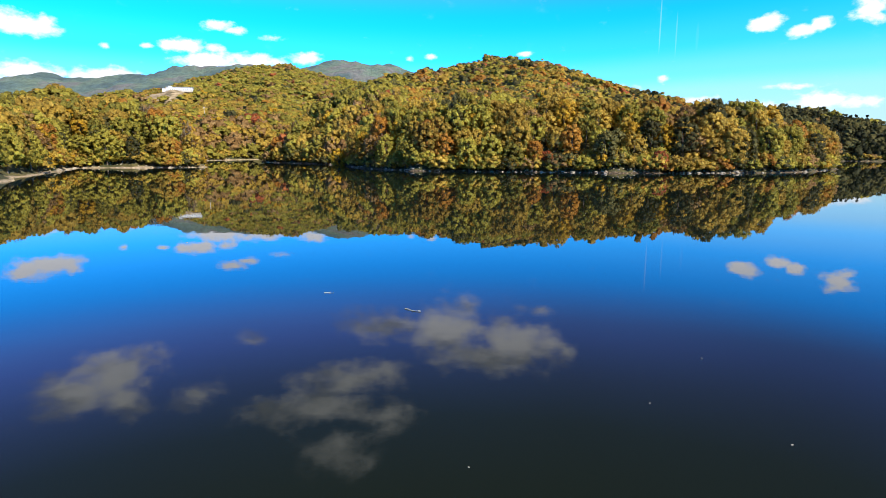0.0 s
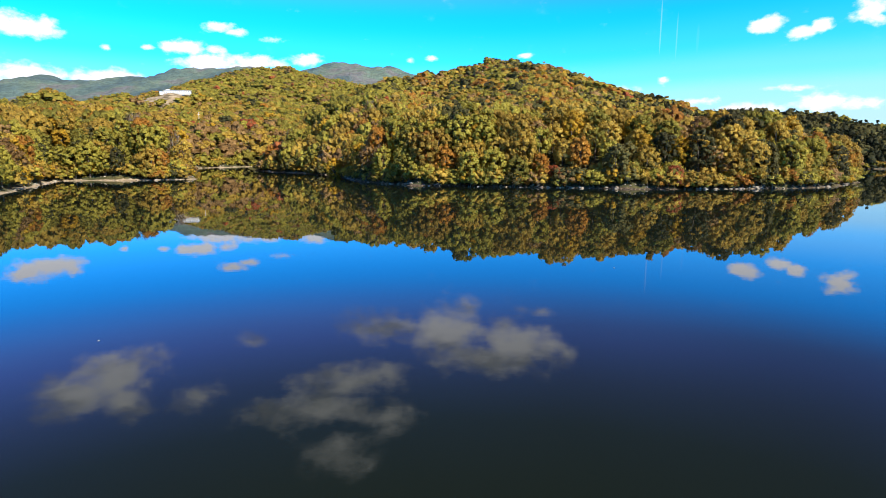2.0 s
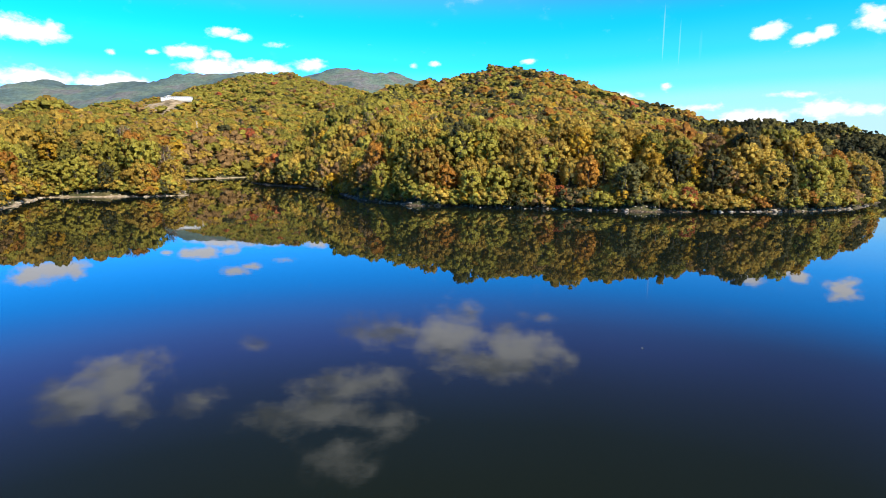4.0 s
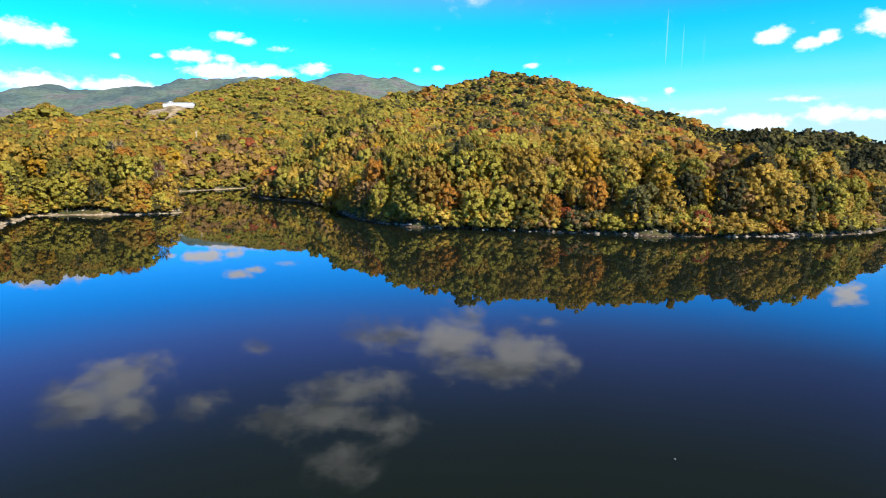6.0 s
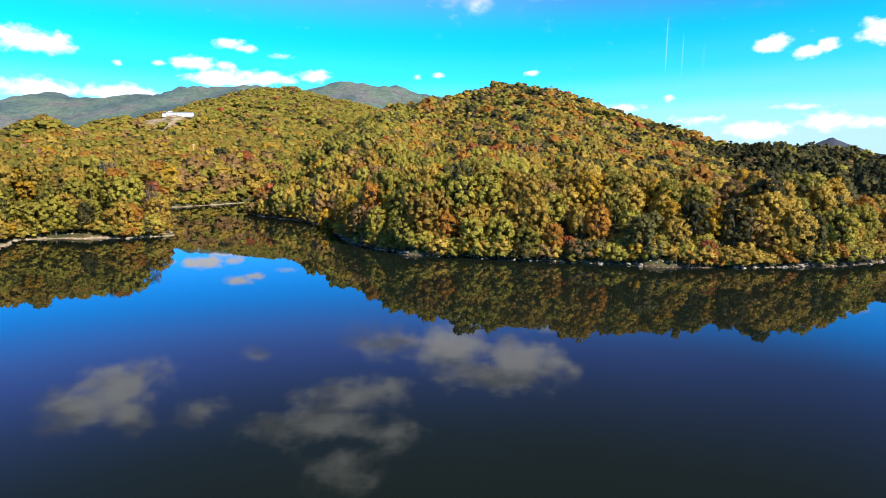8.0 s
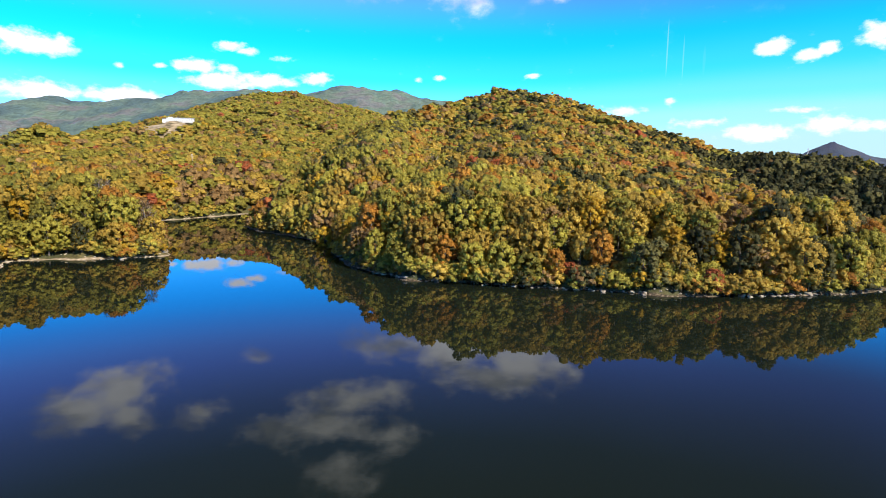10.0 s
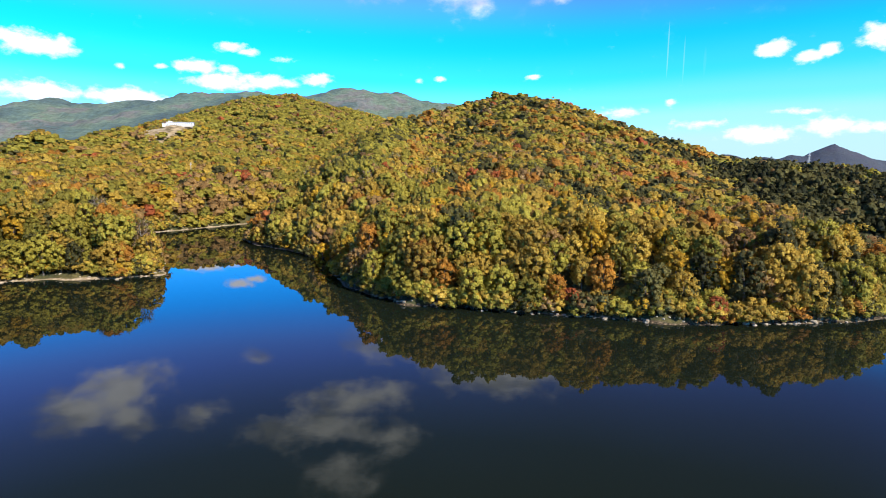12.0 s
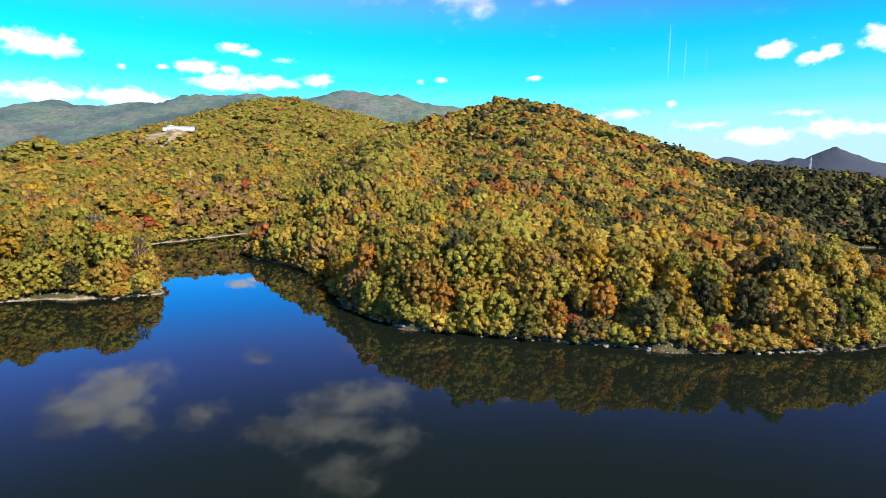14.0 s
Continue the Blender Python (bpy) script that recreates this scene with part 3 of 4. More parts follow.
def trunk_mesh(rng, height, girth, limbs, mat, name="trunk"):
    """A tapered, slightly bent trunk with limbs."""
    verts, faces = [], []

    def tube(points, radii, sides):
        first = len(verts)
        for q, r in zip(points, radii):
            for j in range(sides):
                a = 6.28318 * j / sides
                verts.append((q[0] + math.cos(a) * r, q[1] + math.sin(a) * r, q[2]))
        for i in range(len(points) - 1):
            for j in range(sides):
                k = (j + 1) % sides
                faces.append((first + i * sides + j, first + i * sides + k, first + (i + 1) * sides + k, first + (i + 1) * sides + j))

    lean = rng.uniform(-0.12, 0.12, 2)
    spine = [np.array([lean[0] * z * z / height, lean[1] * z * z / height, z]) for z in np.linspace(-0.6, height, 5)]
    tube(spine, [girth * f for f in (1.35, 1.0, 0.8, 0.5, 0.16)], 7)
    for i in range(limbs):
        f = 0.4 + 0.5 * i / max(1, limbs - 1)
        a = i * 2.4 + rng.uniform(-0.4, 0.4)
        start = np.array([lean[0] * (f * height) ** 2 / height, lean[1] * (f * height) ** 2 / height, f * height])
        reach = height * rng.uniform(0.2, 0.34) * (1.25 - 0.6 * f)
        tube([start, start + np.array([math.cos(a) * reach * 0.55, math.sin(a) * reach * 0.55, reach * 0.35]),
              start + np.array([math.cos(a) * reach, math.sin(a) * reach, reach * 0.95])], [girth * 0.42, girth * 0.27, girth * 0.08], 5)
    return mesh_from(name, verts, faces, mat, True)


def crown_points(kind, rng, level):
    """Corners, normals and faces of one crown of the kind; level 0 is the nearest woods, 3 the farthest."""
    if kind == "conifer":
        leaves = cone_crown(rng, 2.7, 7.0, 1.2, (15, 10, 7, 4, 2)[level], (38, 24, 10, 5, 3)[level], (0.85, 1.15, 1.4, 1.7, 2.2)[level])
        if level < 2:
            return (*leaves, np.arange(len(leaves[0])).reshape(-1, 4))
        v, n, f = leafy_core(rng, 2.3, 7.4, 0.4, 2, 0.4)
        v[:, :2] *= np.clip(1.3 - (v[:, 2:] - 0.4) / 8.0, 0.3, 1)
        return with_core(leaves, (v, n, f))
    if kind == "bare":
        twigs = twig_crown(rng, 2.8, 7.0, 2.2, (330, 150, 70, 30, 12)[level])
        if level < 2:
            return (*twigs, np.arange(len(twigs[0])).reshape(-1, 4))
        return with_core(twigs, leafy_core(rng, 2.1, 4.6, 0.4, 2, 0.7))
    wide, tall, base = {"evergreen": (3.2, 8.8, 0.4), "brown": (3.4, 7.8, 1.0)}.get(kind, (3.7, 8.5, 0.6))
    thin = 0.72 if kind == "brown" else 1.0
    crown = broad_crown(rng, wide, tall, base, int((56, 20, 9, 5)[level] * thin), wide * (0.25, 0.37, 0.48, 0.6)[level], 0 if level == 0 else 1,
                        (14, 5, 4, 0)[level], (0.39, 0.46, 0.58, 0.8)[level], (-0.8, -0.6, -0.5, -0.4)[level], (0.74, 0.68, 0.52, 0.42)[level])
    if level == 0:
        return crown
    v, f = PUFFS[1]
    v, n = v * (wide * 0.8, wide * 0.8, tall * 0.44) * rng.uniform(0.85, 1.15, (len(v), 1)) + (0, 0, base + tall * 0.36), v
    return np.concatenate([crown[0], v]), np.concatenate([crown[1], n]), np.concatenate([crown[2], f + len(crown[0])])


KINDS = ("evergreen", "green", "olive", "yellow", "orange", "red", "brown", "bare", "conifer")
SHARE = {  # how the woods are mixed, zone by zone, in the order of KINDS
    "shore": (16, 29, 31, 6, 10, 0.8, 8, 0, 0.5),
    "front": (8, 40, 34, 12, 5, 0.4, 3, 0, 0),
    "right": (37, 8, 20, 1.5, 9, 0.2, 24, 0, 0.5),
    "left": (8, 41, 25, 3, 6, 0.8, 14, 1.5, 0.5),
    "upper": (30, 23, 21, 0.6, 8, 1.4, 15, 2, 0),
    "dark": (42, 3, 0.3, 0, 0, 0, 0.7, 0, 56),
    "middle": (6, 54, 21, 0.5, 1.5, 0.2, 15, 2, 0),
    "flank": (9, 34, 32, 4, 6, 1.6, 11, 3, 0.5),
    "inlet": (12, 26, 18, 4, 2, 0.6, 26, 12, 1),
    "crest": (26, 54, 5, 0, 0, 0, 3, 2, 12),
    "high": (8, 62, 13, 0, 0.5, 0.3, 14, 2, 1),
}
rng_wood = np.random.RandomState(21)


def zone_of(x, y):
    if y > 1120 + 90 * math.sin(x * 0.02):
        return "high"
    if abs(x + 46) < 13 and 318 < y < 700:
        return "crest"
    if -25 < x < 66 and y < 214:
        return "front"
    if 66 < x <= 186 and y < 330:
        return "right"
    if x > 186 and y < 610 and x > 186 + (y - 330) * 0.1 or x > 285:
        return "dark"
    if x < -70 and y > 330 and math.hypot(x + 130, y - 430) < 60:
        return "inlet"
    if x < -95 - (y - 330) * 0.02 and y < 700:
        return "left"
    if x < -60 and y >= 430:
        return "middle"
    if x < -12 and y < 480:
        return "flank" if y > 296 else "shore"
    return "shore" if y < 330 else "upper"


def sites(spacing, near, far, half_angle=42.5):
    """Jittered, evenly spread places for trees within a sector of the land."""
    rng = np.random.RandomState(int(spacing * 100) + int(near))
    side = far * 0.72
    xs, ys = np.meshgrid(np.arange(-side, side, spacing), np.arange(60, far, spacing * 0.87))
    xs = xs + (np.arange(xs.shape[0])[:, None] % 2) * spacing * 0.5
    xs, ys = xs.ravel(), ys.ravel()
    xs, ys = xs + rng.uniform(-0.36, 0.36, xs.size) * spacing, ys + rng.uniform(-0.36, 0.36, ys.size) * spacing
    r = np.hypot(xs, ys)
    keep = (r >= near) & (r < far) & (np.abs(np.degrees(np.arctan2(xs, ys))) < half_angle)
    xs, ys = xs[keep], ys[keep]
    d = lake_distance(xs, ys) + wave(xs, ys, 22, 11) * 1.6
    keep = (d > np.where(xs < -60, 1.9, 1.1)) & (~bare_ground(xs, ys) | ((rng.uniform(0, 1, len(xs)) < 0.16) & (ys > 860) & (ys < 925)))
    return xs[keep], ys[keep]


def open_to_lake(x, y, margin):
    """True where the woods can be overlooked from high over the lake."""
    z = land_height(x, y) + margin
    ok = np.ones(len(x), bool)
    for f in np.linspace(0.3, 0.985, 34):
        ok &= z * f + 50 * (1 - f) > land_height(x * f, 44 + (y - 44) * f)
    return ok


FEATURE = [  # single trees that stand out: x, y, kind, size
    (79, 189, "olive", 0.85), (85, 190, "olive", 0.8), (75, 193, "brown", 0.9),     (68, 177.5, "red", 0.66), (31, 186, "orange", 0.8), (34.5, 185.5, "red", 0.6), (43, 187, "orange", 0.95), (2, 195, "orange", 0.9), (-155, 250, "yellow", 1.05), (-141, 229, "yellow", 0.85), (-147, 233, "yellow", 0.7), (72, 186, "yellow", 1.0),
    (52, 181, "evergreen", 1.25), (56, 185, "evergreen", 1.0), (-113, 262, "orange", 0.9), (-106, 252, "orange", 0.75), (28, 345, "red", 1.1), (34, 352, "red", 1.0),
    (23, 338, "orange", 0.9), (-24, 236, "orange", 0.9), (-30, 330, "red", 0.9), (-46, 262, "yellow", 0.9), (-58, 285, "yellow", 0.8),
    (-117, 227, "green", 0.9), (-111, 226, "olive", 0.8), (-123, 229, "olive", 0.9), (92, 187, "olive", 1.15), (97, 191, "green", 1.0), (97, 199, "olive", 1.1), (102, 204, "green", 1.1), (10, 190, "green", 1.1), (17, 189, "green", 1.05), (24, 187, "green", 0.95), (-19, 208, "green", 0.95),
]


def pick_kinds(xs, ys):
    patch = wave(xs, ys, 50, 31) + 0.6 * wave(xs, ys, 19, 33)
    names = []
    for x, y, q in zip(xs, ys, patch):
        share = np.cumsum(SHARE[zone_of(x, y)])
        f = abs((0.5 + 0.28 * q + rng_wood.uniform(-0.36, 0.36) + 1.0) % 2.0 - 1.0)
        names.append(KINDS[int(np.searchsorted(share, f * share[-1] * 0.9999))])
    return np.array(names)


def joined_woods(name, label, xs, ys, level, size, flat=1.0):
    """Trees too many to count, as one sheet of crowns for each kind of tree."""
    names = pick_kinds(xs, ys)
    zs = land_height(xs, ys)
    for kind in KINDS:
        at = np.nonzero(names == kind)[0]
        if len(at) == 0:
            continue
        rng = np.random.RandomState(KINDS.index(kind) * 10 + level)
        shapes = [crown_points(kind, rng, level) for _ in range(5)]
        blocks, tints, turned, sides, count = [], [], [], [], 0
        for s, (shape, normal, face) in enumerate(shapes):
            mine = at[s::5]
            if len(mine) == 0:
                continue
            a, k = rng.uniform(0, 6.283, len(mine)), rng.uniform(0.74, 1.22, len(mine)) * size
            ca, sa = np.cos(a)[:, None], np.sin(a)[:, None]
            tall = (k * flat * rng.uniform(0.85, 1.15, len(mine)))[:, None]
            px = (shape[None, :, 0] * ca - shape[None, :, 1] * sa) * k[:, None] + xs[mine][:, None]
            py = (shape[None, :, 0] * sa + shape[None, :, 1] * ca) * k[:, None] + ys[mine][:, None]
            pz = shape[None, :, 2] * tall + zs[mine][:, None] - 0.3
            blocks.append(np.stack([px, py, pz], -1).reshape(-1, 3))
            turned.append(np.stack([normal[None, :, 0] * ca - normal[None, :, 1] * sa, normal[None, :, 0] * sa + normal[None, :, 1] * ca,
                                    np.repeat(normal[None, :, 2], len(mine), 0)], -1).reshape(-1, 3))
            spread = (0.5, 0.46, 0.3, 0.22)[level]
            tints.append(np.repeat(rng.uniform(1.47 - spread, 1.47 + spread, len(mine)), len(shape)))
            sides.append((face[None] + (count + np.arange(len(mine)) * len(shape))[:, None, None]).reshape(-1, 4))
            count += len(mine) * len(shape)
        verts = np.concatenate(blocks)
        me = mesh_from(name, verts, np.concatenate(sides), LEAF[kind], normals=np.concatenate(turned))
        attr = me.attributes.new("tint", "FLOAT", "POINT")
        attr.data.foreach_set("value", np.concatenate(tints).astype(np.float32))
        tagged(new(f"{kind}_{name}", me), label.format(kind), "forest", kind="stuff")


# nearest trees along the shore: each a thing of its own
LABELS = {
    "olive": "broadleaf tree with olive and mustard autumn leaves", "green": "broadleaf tree with fresh green leaves",
    "yellow": "broadleaf tree with bright golden yellow leaves", "orange": "maple tree with orange autumn leaves",
    "red": "small maple tree with red autumn leaves", "brown": "oak tree with thinning brown leaves",
    "evergreen": "dark evergreen oak with a dense crown", "conifer": "dark green cedar with a pointed crown", "bare": "leafless tree with pale grey twigs",
}
nx, ny = sites(5.4, 0, 360)
clear_of = np.min([np.hypot(nx - f[0], ny - f[1]) for f in FEATURE], axis=0) > 3.4
nx, ny = nx[clear_of], ny[clear_of]
order = np.argsort(lake_distance(nx, ny) + np.where(ny > 262, 40, 0) + np.where(nx > 150, 40, 0) + np.where(nx < -145, 40, 0))
single, rest = order[:290], order[290:]
fx = np.concatenate([[f[0] for f in FEATURE], nx[single]])
fy = np.concatenate([[f[1] for f in FEATURE], ny[single]])
kinds = [f[2] for f in FEATURE] + list(pick_kinds(nx[single], ny[single]))
models = {}
for kind in KINDS:
    models[kind] = []
    for v in range(3):
        rng = np.random.RandomState(KINDS.index(kind) * 7 + v)
        pts, nrm, sides = crown_points(kind, rng, 0)
        crown_me = mesh_from("crown", pts, sides, LEAF[kind], normals=nrm)
        tall = {"conifer": 10.5, "bare": 8.0}.get(kind, 7.2)
        models[kind].append((crown_me, trunk_mesh(rng, tall, 0.2, 1 if kind == "conifer" else 5, PALE_BARK if kind == "bare" else BARK)))
rng = np.random.RandomState(77)
fz = land_height(fx, fy)
shore_gap = lake_distance(fx, fy)
for i, (x, y, z, kind) in enumerate(zip(fx, fy, fz, kinds)):
    crown_me, trunk_me = models[kind][rng.randint(3)]
    k = FEATURE[i][3] if i < len(FEATURE) else rng.uniform(0.85, 1.25)
    tree = new(f"{kind}_tree")
    tree.matrix_world = Matrix.LocRotScale((x, y, z - 0.1), Euler((0, 0, rng.uniform(0, 6.283))), (k, k, k * rng.uniform(1.1, 1.38)))
    tagged(tree, LABELS[kind], "tree", "trees along the shore")
    for me in (trunk_me, crown_me):
        new(me.name.split(".")[0], me).parent = tree

joined_woods("shore_woods", "{} crowns of the wooded slope behind the shore", nx[rest], ny[rest], 1, 1.12)
mx, my = sites(6.4, 360, 640)
seen = open_to_lake(mx, my, 9)
joined_woods("slope_woods", "{} crowns of mixed autumn forest on the slopes", mx[seen], my[seen], 2, 1.36, 0.8)
mx, my = sites(10.2, 640, 1700)
seen = open_to_lake(mx, my, 11)
joined_woods("hill_woods", "{} crowns of mixed autumn forest on the upper hills", mx[seen], my[seen], 3, 1.9, 0.6)


# ---------------------------------------------------------------- shrubs and rocks along the waterline
def part(name, bm, mat, parent, label=""):
    me = bpy.data.meshes.new(name)
    bm.to_mesh(me)
    bm.free()
    me.materials.append(mat)
    ob = new(name, me)
    ob.parent = parent
    return tagged(ob, label)


def along_shore(first, last, step, inland, seed):
    """Places along the shoreline between two of its corners, a little inland, at uneven steps."""
    rng, out = np.random.RandomState(seed), []
    for (ax, ay), (bx, by) in zip(LAKE[first:last], LAKE[first + 1:last + 1]):
        length = math.hypot(bx - ax, by - ay)
        for q in np.arange(rng.uniform(0, step), length, step):
            off = rng.uniform(*inland)
            px, py = ax + (bx - ax) * q / length, ay + (by - ay) * q / length
            nx_, ny_ = -(by - ay) / length, (bx - ax) / length
            out.append((px + nx_ * off + rng.uniform(-0.8, 0.8), py + ny_ * off + rng.uniform(-0.8, 0.8)))
    return out


SHRUB_LABEL = {"olive": "low olive-leaved shrub overhanging the bank", "green": "low green shrub overhanging the bank", "yellow": "small golden yellow shrub on the bank",
               "orange": "small orange-leaved shrub on the bank", "brown": "thin brown shrub on the stony bank", "evergreen": "dark evergreen shrub overhanging the water"}
shrub_models = {}
for kind in SHRUB_LABEL:
    shrub_models[kind] = []
    for v in range(3):
        rng = np.random.RandomState(900 + v + 10 * KINDS.index(kind))
        pts, nrm, sides = broad_crown(rng, 2.7, 5.0, -0.5, 14, 1.0, 0, 11, 0.44, -0.3)
        shrub_models[kind].append((mesh_from("foliage", pts, sides, LEAF[kind], normals=nrm), trunk_mesh(rng, 3.2, 0.1, 2, BARK, "stem")))
rng = np.random.RandomState(5)
edge_spots = along_shore(2, 21, 2.1, (-0.1, 2.2), 41) + along_shore(33, 43, 3.0, (1.6, 4.0), 43) + along_shore(33, 43, 3.4, (4.0, 7.0), 44) + along_shore(9, 19, 3.0, (2.2, 4.6), 45) + along_shore(9, 13, 1.7, (0.8, 4.5), 46) + along_shore(13, 16, 2.2, (0.8, 3.5), 48) + along_shore(34, 39, 1.9, (1.8, 3.8), 47) + along_shore(40, 44, 2.6, (1.5, 7.0), 49) + along_shore(42, 44, 1.7, (1.7, 6.0), 50) + along_shore(0, 3, 2.0, (0.4, 5.0), 52) + along_shore(22, 24, 3.2, (0.3, 4.5), 57) + along_shore(35, 38, 1.9, (2.2, 6.5), 58)
edge_names = rng.choice(list(SHRUB_LABEL), len(edge_spots), p=[0.34, 0.42, 0.05, 0.03, 0.06, 0.1])
for (x, y), kind in zip(edge_spots, edge_names):
    kind = str(kind)
    leaves, stem = shrub_models[kind][rng.randint(3)]
    shrub = new(f"{kind}_shrub")
    k = rng.uniform(0.7, 1.25)
    shrub.matrix_world = Matrix.LocRotScale((x, y, max(float(land_height(np.array([x]), np.array([y]))[0]), 0.05)), Euler((0, 0, rng.uniform(0, 6.283))), (k, k, k * rng.uniform(0.85, 1.2)))
    tagged(shrub, SHRUB_LABEL[kind], "shrub", "shrubs along the shore")
    for me in (stem, leaves):
        new(me.name.split(".")[0], me).parent = shrub


def boulder(seed):
    """A rounded, chipped stone of about one metre."""
    rng, bm = np.random.RandomState(seed), bmesh.new()
    bmesh.ops.create_icosphere(bm, subdivisions=2, radius=0.5)
    axes = rng.normal(size=(5, 3))
    axes /= np.linalg.norm(axes, axis=1, keepdims=True)
    for v in bm.verts:
        for a, cut in zip(axes, rng.uniform(0.26, 0.42, 5)):
            over = v.co.dot(Vector(a)) - cut
            if over > 0:
                v.co -= Vector(a) * over * 0.85
        v.co *= 1 + 0.08 * noise.noise(v.co * 3.1 + Vector((seed, 0, 0)))
        v.co.z *= 0.7
    me = bpy.data.meshes.new("boulder")
    bm.to_mesh(me)
    bm.free()
    me.materials.append(ROCK)
    return me


stones = [boulder(i) for i in range(6)]
rng = np.random.RandomState(15)
stone_spots = [q for q in along_shore(6, 21, 1.1, (-0.6, 1.0), 51) if wave(np.array(q[0]), np.array(q[1]), 30, 61) + rng.uniform(-0.5, 0.5) > -0.4] + along_shore(33, 43, 2.3, (-0.6, 1.6), 53) + along_shore(42, 44, 1.6, (-0.3, 1.6), 54) + along_shore(0, 4, 2.2, (-0.5, 0.9), 55)
stone_spots.sort(key=lambda q: math.hypot(q[0], q[1] - 20))
far_corners, far_sides, far_count = [], [], 0
for i, (x, y) in enumerate(stone_spots):
    k = rng.uniform(0.45, 1.5) * (1.2 if rng.rand() < 0.15 else 0.8)
    stone = stones[rng.randint(6)]
    place = Matrix.LocRotScale((x, y, max(float(land_height(np.array([x]), np.array([y]))[0]), -0.1) + 0.08 * k), Euler((rng.uniform(-0.3, 0.3), rng.uniform(-0.3, 0.3), rng.uniform(0, 6.283))),
                               (k * rng.uniform(0.9, 1.7), k, k * rng.uniform(0.7, 1.1)))
    if i < 270:
        rock = new("boulder", stone)
        rock.matrix_world = place
        tagged(rock, "pale weathered boulder at the waterline", "rock", "rocks along the waterline")
    else:
        far_corners += [place @ v.co for v in stone.vertices]
        far_sides += [[far_count + c for c in f.vertices] for f in stone.polygons]
        far_count += len(stone.vertices)
tagged(new("shore_stones", mesh_from("shore_stones", far_corners, far_sides, ROCK)), "pale stones strewn along the inlet's far waterline", "rocks", kind="stuff")


# ---------------------------------------------------------------- things built by people
def box(bm, x0, x1, y0, y1, z0, z1, bevel=0.0):
    vs = [bm.verts.new((x, y, z)) for z in (z0, z1) for y in (y0, y1) for x in (x0, x1)]
    for a, b, c, d in ((0, 2, 3, 1), (4, 5, 7, 6), (0, 1, 5, 4), (2, 6, 7, 3), (0, 4, 6, 2), (1, 3, 7, 5)):
        bm.faces.new((vs[a], vs[b], vs[c], vs[d]))
    return vs


def ground_at(x, y):
    return float(land_height(np.array([x]), np.array([y]))[0])


def one_box(name, dims, mat, parent, label=""):
    bm = bmesh.new()
    box(bm, *dims)
    return part(name, bm, mat, parent, label)


def long_building(x, y, z, turn):
    """A long white two-storey building on the hillside terrace, with a lower wing."""
    house = new("long_building")
    house.matrix_world = pose(x, y, z, 0, 0, turn) @ Matrix.Diagonal((0.76, 0.76, 0.62, 1))
    wall = one_box("wall", (-27, 27, -6, 6, -4, 8.2), WHITE_WALL, house)
    one_box("plinth", (-27.3, 27.3, -6.4, -6.003, -4, 0.4), CONCRETE, house, "grey concrete plinth")
    one_box("roof", (-27.8, 27.8, -7, 6.8, 8.2, 8.9), ROOF, house)
    one_box("stair_tower", (-23, -17, -5, 4, 8.9, 11.2), WHITE_WALL, house)
    one_box("side_wing", (-36, -27.003, -5, 5, -4, 4.6), WHITE_WALL, house)
    bm = bmesh.new()
    ridge = [bm.verts.new(v) for v in ((-36.6, -5.6, 4.6), (-27.004, -5.6, 4.6), (-27.004, 5.6, 4.6), (-36.6, 5.6, 4.6), (-36.6, 0, 6.6), (-27.004, 0, 6.6))]
    for f in ((0, 1, 5, 4), (2, 3, 4, 5), (0, 4, 3), (1, 2, 5), (3, 2, 1, 0)):
        bm.faces.new([ridge[i] for i in f])
    part("wing_roof", bm, ROOF, house, "grey pitched roof of the lower wing")
    pane = bpy.data.meshes.new("window")
    bm = bmesh.new()
    box(bm, -1.0, 1.0, -0.06, 0.06, 0, 1.2)
    bm.to_mesh(pane)
    bm.free()
    pane.materials.append(GLASS_DARK)
    for floor in range(2):
        for i in range(14):
            w = new("window", pane)
            w.parent = house
            w.location = (-25 + i * 3.85, -6.04, 1.6 + floor * 3.5)
    return tagged(house, "long white two-storey building on a bare terrace", "building")


bx, by = -438.0, 990.0
long_building(bx, by, 104.0, 6.0)


def small_shed(x, y, turn):
    """A low open-fronted shed: back and side walls, two front posts, a sheet roof that slopes to the back."""
    shed = new("small_shed")
    shed.matrix_world = pose(x, y, ground_at(x, y) + 0.6, 0, 0, turn)
    one_box("base", (-2.6, 2.6, -1.5, 1.5, -4.0, 0.0), CONCRETE, shed, "pale concrete base")
    one_box("back_wall", (-2.4, 2.4, 1.2, 1.35, 0.0, 1.7), WHITE_WALL, shed)
    for side in (-2.4, 2.28):
        one_box("side_wall", (side, side + 0.12, -0.9, 1.197, 0.0, 1.75), WHITE_WALL, shed)
    one_box("front_wall", (-2.277, 0.4, -0.9, -0.8, 0.0, 1.75), WHITE_WALL, shed)
    for px_ in (-2.3, 2.2):
        one_box("post", (px_, px_ + 0.1, -1.3, -1.2, 0.0, 1.95), STEEL, shed)
    bm = bmesh.new()
    for vert, lift in zip(box(bm, -2.9, 2.9, -1.6, 1.6, 1.76, 1.86), (0.24, 0.24, 0.0, 0.0) * 2):
        vert.co.z += lift
    part("roof", bm, WHITE_WALL, shed, "pale sheet roof")
    return tagged(shed, "small white shed with a pale roof among the trees", "shed")


small_shed(-164, 296, 8)


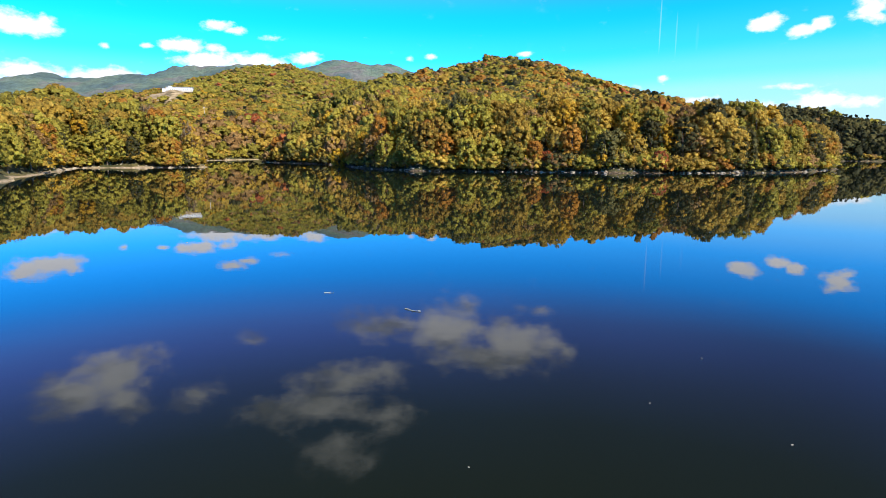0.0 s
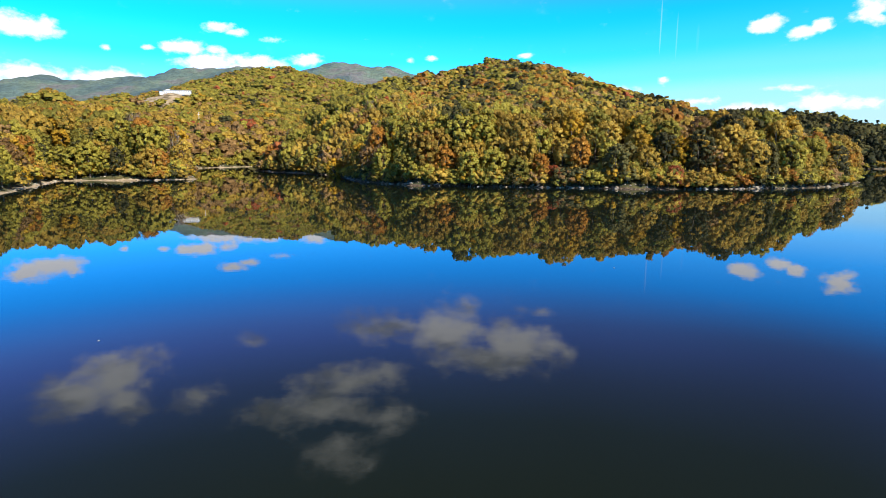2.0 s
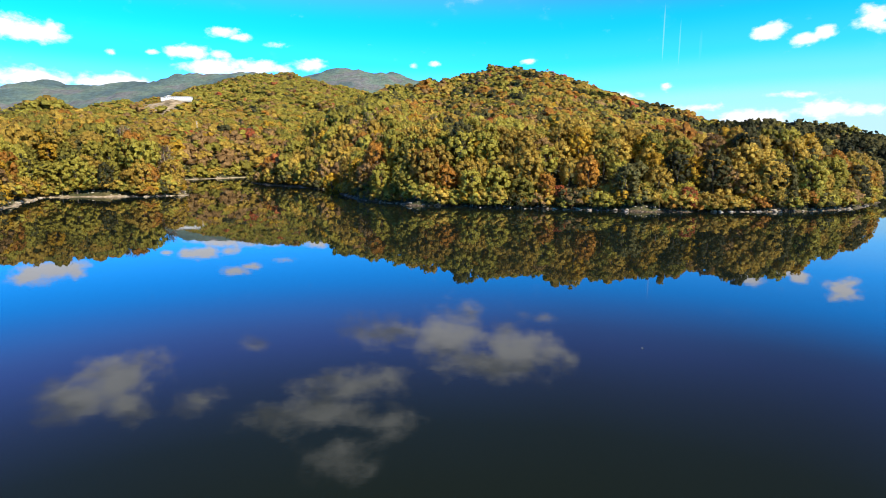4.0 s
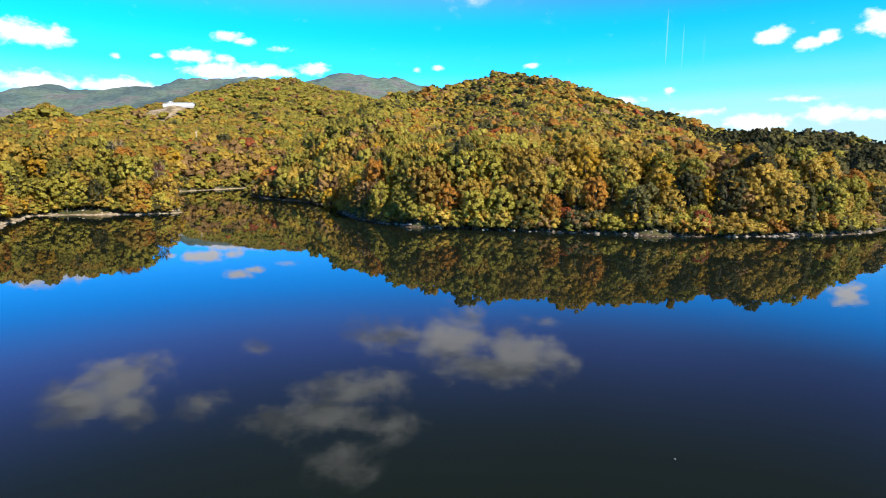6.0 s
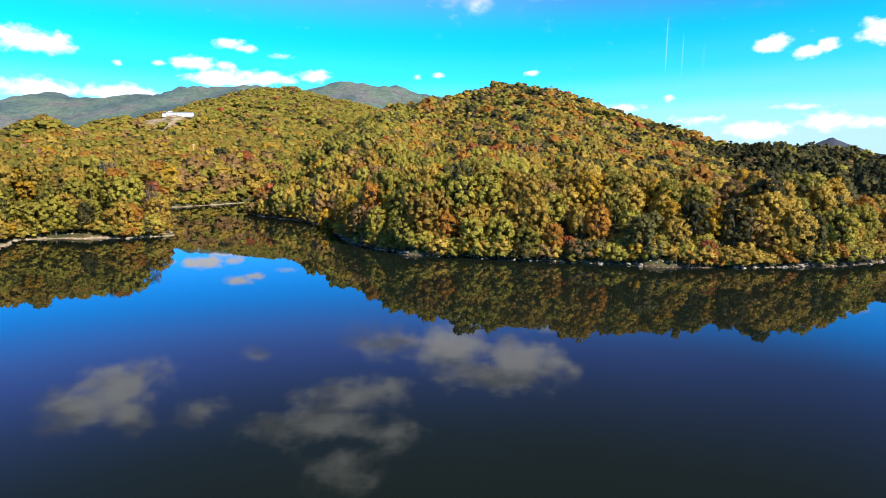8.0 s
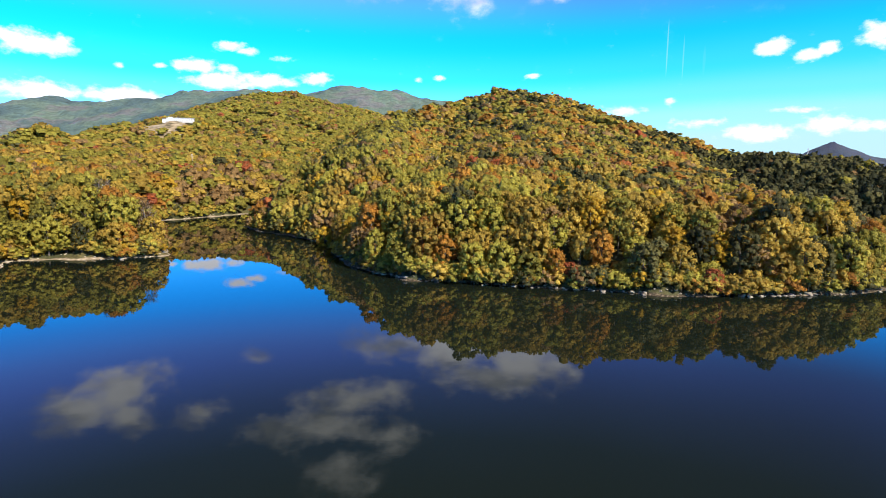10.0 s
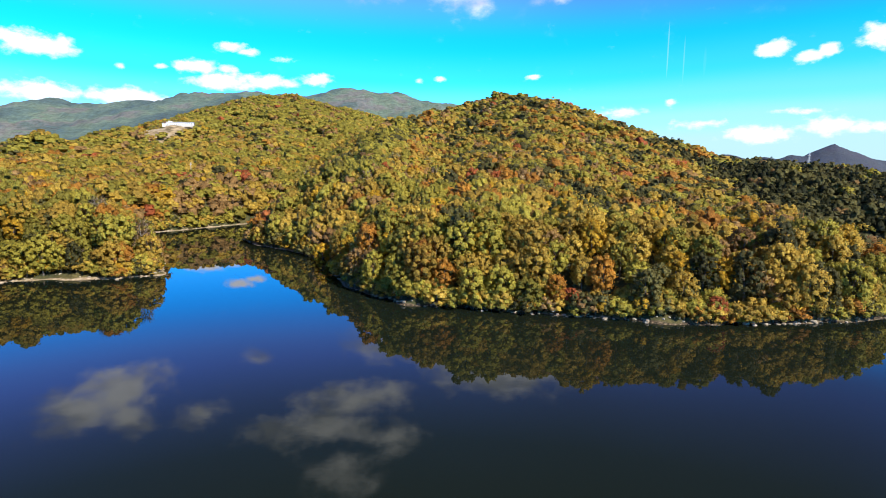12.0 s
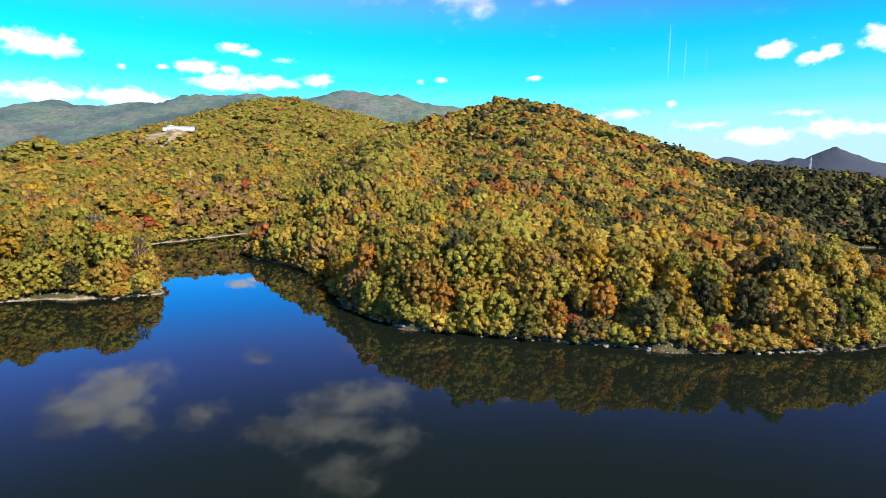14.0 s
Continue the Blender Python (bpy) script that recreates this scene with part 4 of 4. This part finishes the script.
def tube_between(bm, a, b, r, sides=5):
    a, b = Vector(a), Vector(b)
    q = (b - a).to_track_quat("Z", "Y")
    rings = [[bm.verts.new(p + q @ Vector((math.cos(6.28318 * j / sides) * r, math.sin(6.28318 * j / sides) * r, 0))) for j in range(sides)] for p in (a, b)]
    for j in range(sides):
        k = (j + 1) % sides
        bm.faces.new((rings[0][j], rings[0][k], rings[1][k], rings[1][j]))
    bm.faces.new(rings[0][::-1])
    bm.faces.new(rings[1])


def pylon(x, y, height):
    """A lattice tower: four tapering legs, braces and three pairs of arms."""
    tower = new("power_pylon")
    tower.matrix_world = pose(x, y, ground_at(x, y) - 1, 0, 0, 20)

    def corner(i, z):
        w = 1.8 * (1 - z / height) + 0.5
        return ((-w, -w, z), (w, -w, z), (w, w, z), (-w, w, z))[i]

    for i in range(4):
        bm = bmesh.new()
        tube_between(bm, corner(i, 0), corner(i, height), 0.22)
        part("leg", bm, STEEL, tower)
    levels = [height * f for f in (0.0, 0.2, 0.38, 0.54, 0.68, 0.8, 0.9, 1.0)]
    for lo, hi in zip(levels, levels[1:]):
        for i in range(4):
            bm = bmesh.new()
            tube_between(bm, corner(i, lo), corner((i + 1) % 4, hi), 0.1)
            tube_between(bm, corner((i + 1) % 4, lo), corner(i, hi), 0.1)
            part("brace", bm, STEEL, tower)
    for f in (0.68, 0.8, 0.92):
        bm = bmesh.new()
        for side in (-1, 1):
            tube_between(bm, (0, 0, height * f), (side * 4.0, 0, height * f + 0.6), 0.14)
            tube_between(bm, (0, 0, height * f + 1.8), (side * 4.0, 0, height * f + 0.6), 0.1)
        part("arm", bm, STEEL, tower)
    return tagged(tower, "tall pale steel lattice pylon on the ridge", "pylon")


pylon(650, 1100, 76 - ground_at(650, 1100) + 1)


def utility_pole(x, y, tall):
    pole = new("utility_pole")
    pole.matrix_world = pose(x, y, ground_at(x, y) - 0.5, 0, 0, 30)
    bm = bmesh.new()
    tube_between(bm, (0, 0, 0), (0, 0, tall), 0.2, 8)
    part("shaft", bm, CONCRETE, pole)
    for z in (tall - 0.6, tall - 1.8):
        one_box("crossarm", (-0.9, 0.9, -0.3, -0.201, z, z + 0.14), STEEL, pole)
    return tagged(pole, "pale concrete utility pole above the trees", "utility pole")


for x, y, tall in ((-186, 462, 15),):
    utility_pole(x, y, tall)


def drift_branch(x, y, length, turn, seed):
    """A bleached bent branch with two twigs, floating."""
    rng, bm = np.random.RandomState(seed), bmesh.new()
    last, r = Vector((-length / 2, 0, 0)), 0.024
    for i in range(6):
        nxt_ = last + Vector((length / 6, rng.uniform(-0.05, 0.05) * length, rng.uniform(-0.01, 0.015)))
        tube_between(bm, last, nxt_, r, 6)
        if i in (2, 4):
            tube_between(bm, nxt_, nxt_ + Vector((length * 0.12, rng.choice((-1, 1)) * length * 0.13, 0.03)), r * 0.6, 5)
        last, r = nxt_, r * 0.88
    me = bpy.data.meshes.new("driftwood")
    bm.to_mesh(me)
    bm.free()
    me.materials.append(DRIFT)
    ob = new("driftwood", me)
    ob.matrix_world = pose(x, y, 0.012, 0, 0, turn)
    return tagged(ob, "thin bleached branch floating on the lake", "driftwood", "flotsam on the lake")


drift_branch(0.1, 23.9, 0.85, -32, 1)
drift_branch(-4.2, 27.0, 0.5, -8, 2)
flake = boulder(40)
flake.name = "flotsam"
flake.materials.clear()
flake.materials.append(DRIFT)
FLOTSAM = [(10.2, 18.0, 0.09), (7.2, 14.5, 0.08), (9.8, 12.2, 0.09), (2.0, 11.2, 0.07), (-18.0, 42.5, 0.15), (17.4, 63.5, 0.2), (17.3, 176.2, 0.35)]
for x, y, k in FLOTSAM:
    ob = new("flotsam", flake)
    ob.matrix_world = Matrix.LocRotScale((x, y, 0.01), Euler((0, 0, x)), (k, k * 0.6, k * 0.3))
    tagged(ob, "small pale fleck floating on the lake", "flotsam", "flotsam on the lake")
